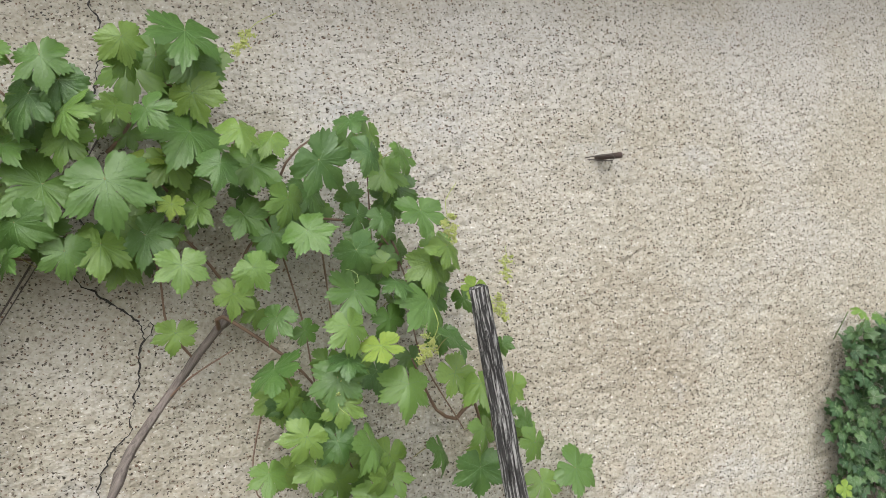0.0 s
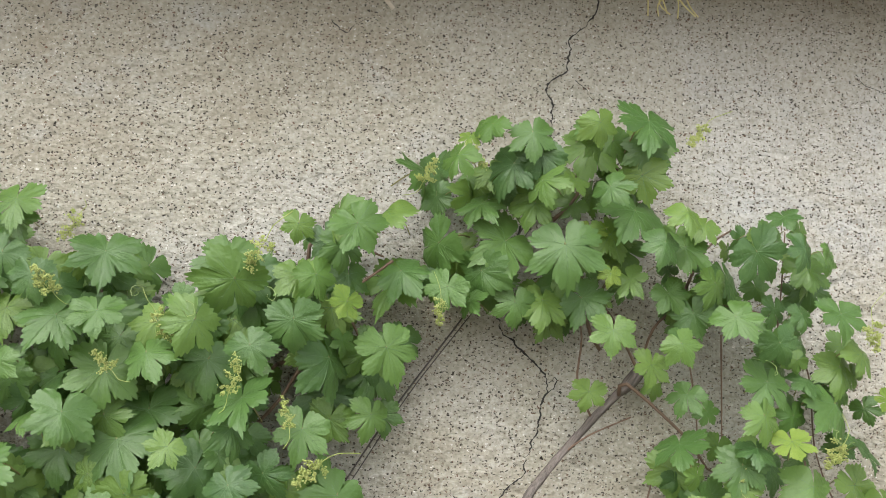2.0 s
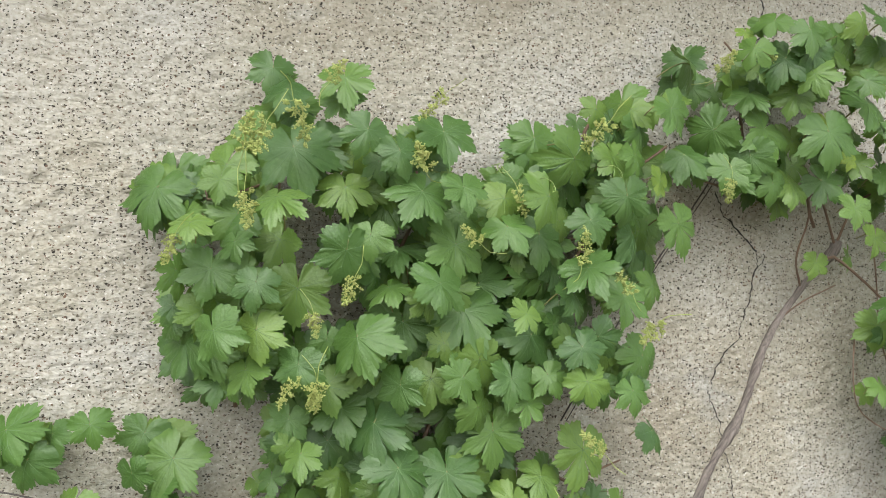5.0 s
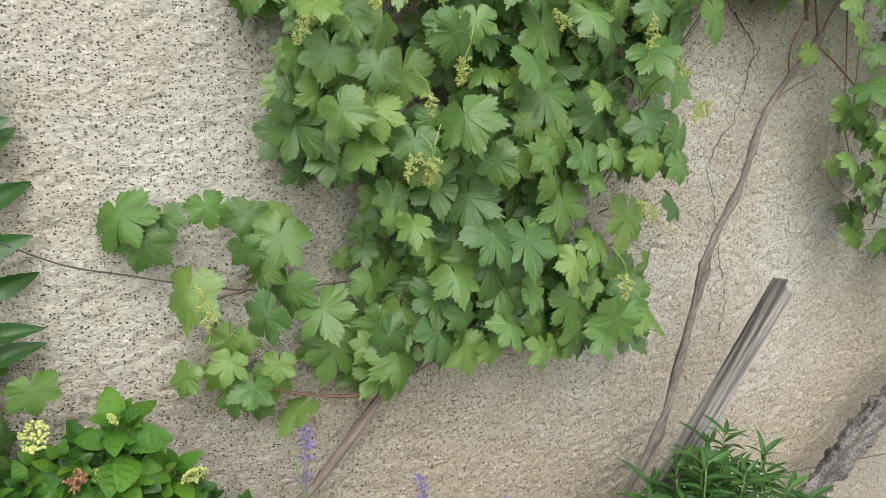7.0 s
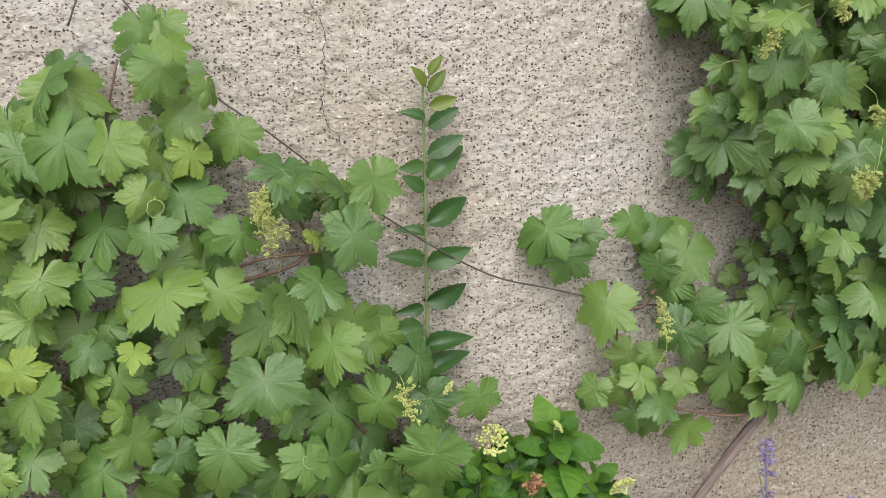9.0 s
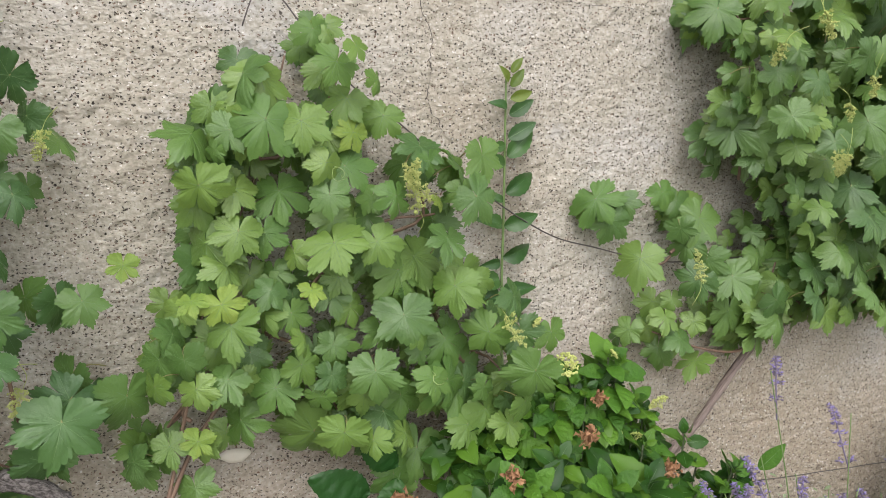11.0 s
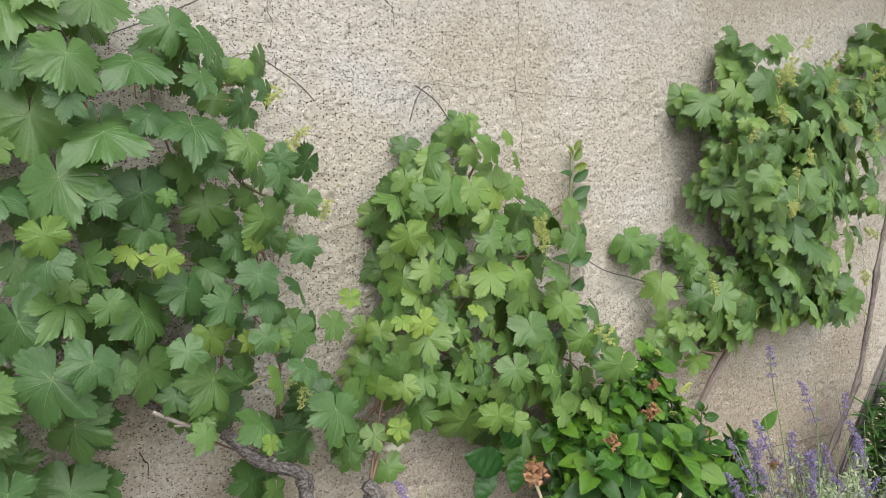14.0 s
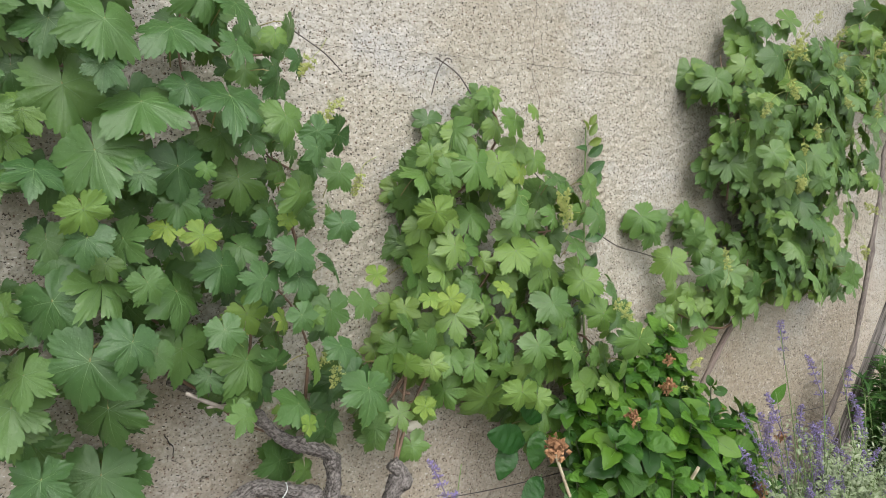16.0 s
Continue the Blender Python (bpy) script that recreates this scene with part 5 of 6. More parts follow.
stake_foot, stake_top = Vector((-0.675, -0.22, GROUND - 0.05)), Vector((0.035, -0.22, 0.895))
stake = thing("stake", stake_foot, "grey weathered split wooden stake leaning against the wall", "stake")
stake_axis = (stake_top - stake_foot).normalized()
stake_side = Vector((stake_axis.z, 0, -stake_axis.x))
stake_pose = Matrix.Translation(stake_foot) @ Matrix((stake_side, stake_axis.cross(stake_side), stake_axis)).transposed().to_4x4()
stake_length = (stake_top - stake_foot).length
part("split_half", split_board(stake_length, -0.029, -0.009, 0.036, 3.0, 0.5), WOOD_GREY, stake, "", stake_pose, False)
part("split_half", split_board(stake_length - 0.004, -0.004, 0.031, 0.03, 8.0, -0.3), WOOD_PALE, stake, "paler grey split face", stake_pose, False)
# dark sliver added in the gap, standing in for the split's shade
part("split_shade", split_board(stake_length - 0.03, -0.012, 0.0, 0.01, 5.0, 0.0), RUST, stake, "", stake_pose, False)
old = thing("old_trunk", (0.1, -0.1, GROUND), "dark gnarled old vine trunk leaning along the wall", "trunk")
part("stem", tube(bmesh.new(), [(0.05, -0.13, GROUND - 0.03), (0.37, -0.13, 0.19), (0.56, -0.13, 0.365), (0.67, -0.13, 0.45), (0.76, -0.13, 0.5), (0.84, -0.13, 0.53), (0.885, -0.13, 0.58), (0.892, -0.13, 0.665)], 0.026, 0.034, 30, 0.45,
     [(0.5, 0.2), (0.68, 0.35), (0.8, 0.25), (0.93, 0.3)], 0.008, 45, 0.8), BARK_OLD, old)
for pts, r in (([(0.85, -0.15, 0.66), (0.8, -0.17, 0.74), (0.71, -0.17, 0.78), (0.665, -0.16, 0.83), (0.7, -0.15, 0.87)], 0.0028),
               ([(0.87, -0.15, 0.68), (0.835, -0.17, 0.74), (0.8, -0.18, 0.81), (0.74, -0.17, 0.85), (0.66, -0.16, 0.86)], 0.0022),
               ([(0.9, -0.15, 0.68), (0.8, -0.17, 0.71), (0.72, -0.17, 0.72), (0.73, -0.17, 0.67), (0.77, -0.17, 0.63)], 0.002),
               ([(0.86, -0.16, 0.53), (0.9, -0.18, 0.545), (0.93, -0.18, 0.52)], 0.0045)):
    part("twig", tube(bmesh.new(), pts, r, r * 0.6, 6, 0.2), CANE, old)

peg = thing("iron_peg", (1.131, 0, 1.718), "short rusty iron peg driven into the wall", "peg")
part("shaft", tube(bmesh.new(), [(1.096, 0.03, 1.722), (1.099, -0.012, 1.721), (1.116, -0.03, 1.720), (1.138, -0.034, 1.721)], 0.0068, 0.007, 10, 0.15, step=0.006), RUST, peg)
part("wire_tie", tube(bmesh.new(), [(1.061, -0.004, 1.723), (1.081, -0.02, 1.724), (1.111, -0.042, 1.721), (1.116, -0.03, 1.710), (1.100, -0.016, 1.713), (1.066, -0.004, 1.719)], 0.0014, 0.0014, 5, step=0.01), WIRE, peg)


def wire(pts, r, label, wobble=0.0, name="wire"):
    rnd = random.Random(len(pts) * 7 + int(pts[0][0] * 100))
    fine = [Vector(p) + Vector((rnd.uniform(-wobble, wobble), rnd.uniform(-wobble, wobble) * 0.4, rnd.uniform(-wobble, wobble))) for p in smooth_path(pts, 0.08)]
    me = mesh_of(name, tube(bmesh.new(), fine, r, r, 5, 0.1, step=0.03), [WIRE])
    return tagged(new(name, me), label, "wire", "training wires")


wire([(-0.42, -0.02, 1.1), (-0.289, -0.03, 1.328), (-0.211, -0.03, 1.45), (-0.085, -0.03, 1.635), (0.0, -0.02, 1.78), (0.03, 0.005, 1.83)], 0.0019, "dark wire slanting up the wall behind the vine")
wire([(-0.41, -0.025, 1.1), (-0.28, -0.035, 1.325), (-0.2, -0.03, 1.455), (-0.076, -0.03, 1.63), (0.03, 0.005, 1.8)], 0.0012, "dark wire slanting up the wall behind the vine")
wire([(-2.23, 0.005, 1.545), (-2.193, -0.05, 1.496), (-2.089, -0.05, 1.372), (-1.976, -0.05, 1.29), (-1.855, -0.05, 1.197), (-1.713, -0.05, 1.101), (-1.585, -0.05, 1.032), (-1.475, -0.05, 1.002),
      (-1.269, -0.05, 0.955), (-1.06, -0.05, 0.952), (-0.86, -0.05, 0.963), (-0.6, 0.0, 0.98)], 0.0017, "dark training wire sagging across the wall")
wire([(-4.2, -0.05, 0.6), (-3.05, -0.05, 0.46), (-2.59, -0.05, 0.43), (-2.0, -0.05, 0.37), (-1.17, -0.05, 0.32), (-0.3, -0.05, 0.27), (0.9, -0.05, 0.2)], 0.0015,
     "thin training wire low along the wall", 0.002)
wire([(-3.0, -0.03, 1.59), (-2.838, -0.01, 1.669), (-2.676, -0.008, 1.758), (-2.589, -0.008, 1.819), (-2.45, -0.008, 1.909), (-2.25, 0.0, 2.06)], 0.0014, "dark cable slanting up the wall", 0.001)
wire([(-2.201, -0.022, 1.54), (-2.219, -0.022, 1.543), (-2.247, -0.025, 1.509), (-2.269, -0.03, 1.451)], 0.0015, "bent dark wire end sticking out from the wall")
wire([(-2.69, -0.09, 1.57), (-2.62, -0.12, 1.52), (-2.58, -0.13, 1.48)], 0.0014, "dark wire end among the vine leaves")

cable = thing("cable", (0.2, -0.02, 2.34), "thin pale cable sagging along the wall under the eave", "cable")
part("sheath", tube(bmesh.new(), [(-1.4, 0.0, 2.375), (-0.9, -0.025, 2.36), (-0.3, -0.025, 2.33), (0.1, -0.025, 2.338), (0.35, -0.025, 2.332), (0.7, -0.025, 2.34), (1.2, -0.02, 2.36), (1.7, 0.0, 2.385)], 0.003, 0.003, 6, step=0.05), CABLE, cable)

# ---- dry roots and twigs hanging from the eave ----
def hanging_roots(x, z, n, spread, length, seed, material, label):
    rnd = random.Random(seed)
    ob = thing("hanging_root", (x, -0.03, 2.39), label, "root", "roots under the eave")
    for k in range(n):
        px = x + rnd.uniform(-spread, spread)
        pts = [(px, -0.02, 2.395)]
        zz = 2.395
        end = z - rnd.uniform(0, length)
        while zz > end:
            zz -= 0.03
            px += rnd.uniform(-0.026, 0.026)
            pts.append((px, -0.02 - rnd.uniform(0, 0.03), zz))
        part("strand", tube(bmesh.new(), pts, 0.0026, 0.0016, 5, step=0.01), material, ob)


hanging_roots(0.265, 2.285, 7, 0.035, 0.04, 2, ROOT, "pale yellow dry roots hanging from the eave")
hanging_roots(1.22, 2.29, 4, 0.05, 0.06, 3, ROOT, "pale dry roots hanging from the eave")
hanging_roots(1.04, 2.345, 2, 0.05, 0.02, 4, ROOT, "pale dry roots hanging from the eave")
twig = thing("dry_twig", (-0.349, -0.04, 2.39), "pale dry twig hanging from the eave", "twig")
part("twig_stem", tube(bmesh.new(), [(-0.395, -0.03, 2.395), (-0.369, -0.04, 2.315), (-0.332, -0.05, 2.253), (-0.294, -0.05, 2.206)], 0.005, 0.0045, 7, 0.2), TWIG_DRY, twig)


# ---- simple leaves with a midrib ----
def blade_mesh(name, material, length, width, teeth=0.0, curl=0.25, fold=0.35, seg=9, pinnate=False, stalk=0.15):
    """An oval blade along +x from its stalk, facing +z, with a groove along the midrib."""
    bm = bmesh.new()
    rows = []
    for i in range(seg + 1):
        t = i / seg
        w = width / 2 * (math.sin(math.pi * min(1, t * 0.96 + 0.02) ** 0.8)) ** 0.85
        w *= 1 + (teeth if i % 2 else -teeth)
        x = t * length
        z = -curl * length * t * t
        q = 0.007 * length * (1 if i % 4 < 2 else -1) if pinnate else 0.0
        row = [(-1.0, fold * 0.8), (-0.5, fold * 0.55), (0.0, 0.0), (0.5, fold * 0.55), (1.0, fold * 0.8)]
        rows.append([bm.verts.new((x, s * w, z + abs(s) ** 0.8 * w * fold + (q if abs(s) == 0.5 else 0))) for s, _ in row])
    for a, b in zip(rows, rows[1:]):
        for k in range(4):
            bm.faces.new((a[k], b[k], b[k + 1], a[k + 1]))
    last = None
    for i in range(seg):
        t = i / seg
        w = 0.008 * length * (1 - t) + 0.0005
        cur = [bm.verts.new((t * length, s * w, -curl * length * t * t + 0.0012 + (0.0006 if s == 0 else 0.0))) for s in (-0.948, 0, 1.049)]
        if last:
            for k in (0, 1):
                bm.faces.new((last[k], cur[k], cur[k + 1], last[k + 1])).material_index = 1
        last = cur
    nf = len(bm.faces)
    tube(bm, [(-stalk * length, 0, -0.02 * length), (-0.05 * length, 0, 0), (0.05 * length, 0, 0)], 0.0018, 0.0014, 4, step=0.02)
    bm.faces.ensure_lookup_table()
    for f in bm.faces[nf:]:
        f.material_index = 1
    return mesh_of(name, bm, [material, VEIN])


def quilted_mesh(name, material, width, curl, fold, seed, n=20):
    """A broad toothed blade along +x, facing +z, puffed up between its slanting side veins."""
    rnd = random.Random(seed)
    bm = bmesh.new()
    rows = []
    side = (-1.0, -0.6, -0.25, 0.25, 0.6, 1.0) if n > 12 else (-1.0, -0.5, 0.0, 0.5, 1.0)
    twist = rnd.uniform(-0.2, 0.2)
    for i in range(n + 1):
        t = i / n
        w = width / 2 * math.sin(math.pi * min(1, t * 0.97 + 0.015) ** 0.86) ** 0.78 * (1 + (0.06 if i % 2 else -0.05))
        row = []
        for s in side:
            puff = abs(math.sin(math.pi * (t * 5.0 - abs(s) * 1.3))) * (1 - abs(s) ** 3) * min(1, abs(s) * 4)
            z = -curl * t * t + abs(s) ** 0.8 * w * fold + 0.085 * puff * (1 - t * 0.6) + 0.012 * math.sin(t * 9 + s * 3 + seed) + twist * s * w * t
            row.append(bm.verts.new((t - 0.03 * abs(s) * (1 - t), s * w, z)))
        rows.append(row)
    for a, b in zip(rows, rows[1:]):
        for k in range(len(side) - 1):
            bm.faces.new((a[k], b[k], b[k + 1], a[k + 1]))
    nf = len(bm.faces)
    tube(bm, [(-0.15, 0, -0.03), (0, 0, 0.004), (0.4, 0, -curl * 0.16 + 0.008), (0.8, 0, -curl * 0.64 + 0.006)], 0.012, 0.004, 4, step=0.3)
    bm.faces.ensure_lookup_table()
    for f in bm.faces[nf:]:
        f.material_index = 1
    return mesh_of(name, bm, [material, VEIN])


HYD = [quilted_mesh("leaf", HYD_LEAF, 0.62 + 0.035 * k, 0.08 + 0.1 * k, 0.14 + 0.1 * k, k) for k in range(4)]
HYD_PLAIN = [quilted_mesh("leaf", HYD_LEAF, 0.62 + 0.035 * k, 0.08 + 0.1 * k, 0.14 + 0.1 * k, k, 8) for k in range(4)]
HYD_OLD = quilted_mesh("leaf", HYD_DARK, 0.6, 0.12, 0.18, 7)
LAUR = [blade_mesh("leaf", LAUREL, 1.0, 0.52, 0.05, 0.25 + 0.25 * k, 0.25 + 0.3 * k, 12, True, 0.06) for k in range(3)]
LAUR_YOUNG = blade_mesh("leaf", LAUREL_YOUNG, 1.0, 0.5, 0.03, 0.2, 0.5, 10, True, 0.05)


def aim(at, direction, up, s):
    """Pose with +x along the direction, +z near up, scaled."""
    x = Vector(direction).normalized()
    y = Vector(up).cross(x)
    y = y.normalized() if y.length > 1e-4 else Vector((0, 1, 0))
    z = x.cross(y)
    m = Matrix((x, y, z)).transposed().to_4x4()
    return Matrix.Translation(at) @ m @ Matrix.Diagonal((s, s, s, 1))


# ---- hydrangea ----
HYDRANGEA = thing("hydrangea", (-1.6, -0.3, GROUND), "bushy hydrangea with glossy toothed leaves and pale budding flower heads", "hydrangea")


def floret_head(seed, radius, material, size):
    rnd = random.Random(seed)
    bm = bmesh.new()
    for i in range(110):
        w, r = rnd.uniform(0, 6.3), radius * math.sqrt(rnd.random())
        bmesh.ops.create_icosphere(bm, subdivisions=1, radius=size * rnd.uniform(0.7, 1.2),
                                   matrix=Matrix.Translation((r * math.cos(w), r * math.sin(w), rnd.uniform(-0.004, 0.004) - 0.25 * r * r / radius)))
    for i in range(9):
        w, r = i * 0.7, radius * 0.7
        tube(bm, [(0, 0, -0.03), (0.5 * r * math.cos(w), 0.5 * r * math.sin(w), -0.012), (r * math.cos(w), r * math.sin(w), -0.002)], 0.001, 0.0008, 4, step=0.02)
    return mesh_of("flower_head", bm, [material])


def add_mesh(bm, me, m):
    """Adds a copy of a mesh to a bmesh, moved by m."""
    vs = [bm.verts.new(m @ v.co) for v in me.vertices]
    for f in me.polygons:
        bm.faces.new([vs[i] for i in f.vertices]).material_index = f.material_index


def hyd_stem(tip, seed, big, joined=None):
    rnd = random.Random(seed)
    t = Vector(tip)
    foot = Vector((-1.6 + (t.x + 1.6) * 0.45, -0.3 + (t.y + 0.3) * 0.3, GROUND - 0.02))
    mid = foot.lerp(t, 0.6) + Vector((rnd.uniform(-0.03, 0.03), rnd.uniform(-0.03, 0.03), 0.03))
    stem = part("stem", tube(bmesh.new(), [foot, mid, t], 0.0034, 0.0024, 6, 0.1, step=0.03), HYD_STEM, HYDRANGEA)
    axis = (t - mid).normalized()
    out = Vector((t.x + 1.6, t.y + 0.05, 0.35)).normalized()
    axis = (axis * 0.25 + Vector((-0.05, -0.5, 0.65)) + out * 0.4 + Vector((rnd.uniform(-0.25, 0.25), 0, rnd.uniform(-0.2, 0.2)))).normalized()
    turn = rnd.uniform(0, 3.14)
    along = (t - mid).normalized()
    for pair, (back, s, lift) in enumerate(((0.0, 0.4, 2.0), (0.008, 0.62, 1.0), (0.02, 0.88, 0.5), (0.038, 1.0, 0.25), (0.062, 1.05, 0.1), (0.095, 1.0, 0.05), (0.135, 0.95, 0.05), (0.18, 0.95, 0.05))):
        for h in (0, 1):
            w = turn + pair * 1.57 + h * math.pi + rnd.uniform(-0.25, 0.25)
            u = axis.orthogonal().normalized()
            v = axis.cross(u)
            d = u * math.cos(w) + v * math.sin(w) + axis * lift
            at = t - along * back + d.normalized() * 0.01
            pick, m = (HYD if joined is None else HYD_PLAIN)[rnd.randrange(4)], aim(at, d, axis + Vector((rnd.gauss(0, 0.35), rnd.gauss(-0.2, 0.3), rnd.gauss(0.1, 0.3))), big * s * rnd.uniform(0.56, 0.9))
            if joined is None:
                part("leaf", pick, None, stem, "", m)
            else:
                add_mesh(joined, pick, m)
    return stem


HYD_TIPS = [
    (-1.8, -0.34, 0.6, 0.115), (-1.62, -0.38, 0.58, 0.135), (-1.5, -0.34, 0.54, 0.085), (-1.36, -0.34, 0.5, 0.085), (-1.2, -0.28, 0.5, 0.08),
    (-1.92, -0.28, 0.5, 0.085), (-1.51, -0.19, 0.78, 0.1), (-1.42, -0.17, 0.66, 0.1), (-1.63, -0.16, 0.72, 0.08),
    (-1.72, -0.4, 0.45, 0.1), (-1.55, -0.42, 0.4, 0.085), (-1.42, -0.4, 0.38, 0.08), (-1.28, -0.38, 0.37, 0.08), (-1.13, -0.32, 0.36, 0.075)]
HYD_BACK = [(-1.70, -0.2, 0.68, 0.08), (-1.75, -0.2, 0.64, 0.08), (-1.65, -0.2, 0.70, 0.08), (-1.60, -0.2, 0.73, 0.08), (-1.80, -0.2, 0.58, 0.08), (-1.49, -0.2, 0.76, 0.08), (-1.52, -0.2, 0.69, 0.08), (-1.40, -0.2, 0.61, 0.08), (-1.44, -0.2, 0.56, 0.08), (-1.60, -0.2, 0.63, 0.08)]
HYD_LOW = [
    (-1.78, -0.44, 0.27, 0.085), (-1.64, -0.46, 0.24, 0.09), (-1.47, -0.46, 0.21, 0.08), (-1.3, -0.44, 0.2, 0.08),
    (-1.13, -0.38, 0.27, 0.075), (-1.86, -0.16, 0.64, 0.09), (-1.74, -0.22, 0.52, 0.085), (-1.3, -0.22, 0.58, 0.075),
    (-1.7, -0.3, 0.62, 0.08), (-1.46, -0.27, 0.6, 0.075), (-1.24, -0.42, 0.3, 0.075), (-1.6, -0.48, 0.1, 0.08), (-1.42, -0.48, 0.06, 0.08), (-1.76, -0.48, 0.1, 0.085), (-1.24, -0.45, 0.08, 0.075),
    (-1.08, -0.36, 0.15, 0.07)]
# low and rear leaves, joined, in the shade-darkened leaf colour
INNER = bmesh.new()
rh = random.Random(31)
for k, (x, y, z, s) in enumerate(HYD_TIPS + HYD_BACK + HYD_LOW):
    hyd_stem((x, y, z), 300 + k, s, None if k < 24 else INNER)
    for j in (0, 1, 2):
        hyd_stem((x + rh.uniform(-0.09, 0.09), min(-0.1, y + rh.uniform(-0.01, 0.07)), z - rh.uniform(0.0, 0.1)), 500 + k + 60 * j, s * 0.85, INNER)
tagged(part("inner_foliage", mesh_of("inner_foliage", INNER, [HYD_INNER_SHADE, VEIN]), None, HYDRANGEA), kind="stuff")
HEADS = [floret_head(s, 0.032, HYD_FLOWER, 0.0036) for s in (1, 2)]
for x, z, s in ((-1.64, 0.79, 0.85), (-1.39, 0.675, 0.75), (-1.49, 0.62, 0.45), (-1.515, 0.8, 0.4), (-1.54, 0.7, 0.5), (-1.72, 0.89, 0.4), (-1.44, 0.6, 0.5)):
    part("flower_head", HEADS[0], None, HYDRANGEA, "pale yellow budding hydrangea flower head", pose(x, -0.22, z, 55, 0, x * 900) @ Matrix.Diagonal((s, s, s, 1)))

for at, way, size in (((-2.06, -0.17, 0.55), (-1.0, -0.1, 0.42), 0.13), ((-2.09, -0.16, 0.55), (-0.5, -0.2, -0.7), 0.1), ((-2.02, -0.2, 0.45), (-0.6, -0.2, -0.4), 0.1), ((-1.99, -0.16, 0.56), (-0.3, -0.2, -0.7), 0.1), ((-2.0, -0.17, 0.6), (-0.4, -0.1, 0.3), 0.1)):
    part("leaf", HYD_OLD, None, HYDRANGEA, "broad dark green toothed leaf", aim(at, way, (-0.5, -1.0, 0.35), size))
part("leaf", blade_mesh("leaf", HYD_LEAF, 1.0, 0.5, 0.02, 0.12, 0.12, 14), None, HYDRANGEA, "", aim((-1.227, -0.38, 0.555), (0.045, -0.03, 0.064), (-0.25, -1.0, 0.45), 0.078))

def dead_head(seed):
    rnd = random.Random(seed)
    bm = bmesh.new()
    for i in range(75):
        d = Vector((rnd.gauss(0, 1), rnd.gauss(0, 1), rnd.gauss(0, 1))).normalized() * rnd.uniform(0.006, 0.028)
        m = Matrix.Translation(d) @ Euler((rnd.uniform(0, 6), rnd.uniform(0, 6), rnd.uniform(0, 6))).to_matrix().to_4x4()
        vs = [bm.verts.new(m @ Vector(c)) for c in ((0, 0, 0), (0.009, 0.006, 0.005), (0.016, 0.001, -0.004), (0.008, -0.007, 0.003))]
        bm.faces.new(vs)
    return mesh_of("dried_head", bm, [DEAD], False)


DRY = dead_head(4)
for x, y, z, s in ((-2.02, -0.25, 0.55, 1.15), (-1.63, -0.3, 0.66, 0.8), (-1.42, -0.32, 0.56, 0.7), (-1.82, -0.34, 0.62, 0.8), (-1.58, -0.26, 0.72, 0.6), (-1.28, -0.4, 0.3, 0.95), (-1.12, -0.36, 0.42, 0.6), (-1.67, -0.44, 0.34, 0.6), (-1.47, -0.44, 0.3, 0.7)):
    part("dried_head", DRY, None, HYDRANGEA, "brown dried hydrangea flower head", pose(x, y, z, 40, 20, x * 700) @ Matrix.Diagonal((s, s, s, 1)))
part("dry_stalk", tube(bmesh.new(), [(-1.88, -0.32, 0.15), (-1.95, -0.28, 0.34), (-2.015, -0.25, 0.53)], 0.0055, 0.0042, 7, 0.1), STALK, HYDRANGEA)
part("dry_stalk", tube(bmesh.new(), [(-1.66, -0.3, 0.2), (-1.65, -0.43, 0.47)], 0.005, 0.005, 7, 0.1), STALK, HYDRANGEA)
part("dry_stalk", tube(bmesh.new(), [(-1.3, -0.3, 0.05), (-1.16, -0.5, 0.16)], 0.005, 0.005, 7, 0.1), STALK, HYDRANGEA)

# ---- tall single shoot against the wall ----
SPRIG = thing("shrub_shoot", (-1.66, -0.08, GROUND), "tall upright shrub shoot with paired dark glossy leaves", "shrub")
sprig_stem = part("stem", tube(bmesh.new(), [(-1.66, -0.08, GROUND - 0.02), (-1.69, -0.05, 0.6), (-1.697, -0.03, 0.88), (-1.702, -0.03, 1.07), (-1.707, -0.03, 1.23), (-1.712, -0.03, 1.385)], 0.006, 0.0022, 7, 0.1), GREEN_STEM, SPRIG)
rs = random.Random(8)
for z, l, side in ((1.39, 0.045, 1), (1.37, 0.05, -1), (1.36, 0.055, 1), (1.335, 0.06, 1), (1.315, 0.05, -1), (1.3, 0.07, 1), (1.25, 0.08, 1), (1.235, 0.055, -1), (1.21, 0.095, 1), (1.19, 0.06, -1), (1.13, 0.095, 1), (1.11, 0.05, -1),
                   (1.055, 0.09, 1), (1.06, 0.075, -1), (0.985, 0.09, 1), (0.975, 0.055, -1), (0.935, 0.1, -1), (0.9, 0.085, 1), (0.89, 0.09, -1), (0.85, 0.09, 1), (0.84, 0.085, -1)):
    up = 1.6 if z > 1.34 else rs.uniform(0.55, 1.0) if side > 0 else rs.uniform(0.1, 0.75)
    young = z > 1.33
    part("leaf", LAUR_YOUNG if young else LAUR[rs.randrange(3)], None, sprig_stem, "yellow-green young leaf" if young else "", aim((-1.705 + side * 0.004, -0.035, z), (side, rs.uniform(-0.7, -0.2), up + rs.uniform(-0.35, 0.25)), (-0.15 * side + rs.uniform(-0.3, 0.3), -1.0, 0.25 + rs.uniform(-0.3, 0.5)), l * 0.86))

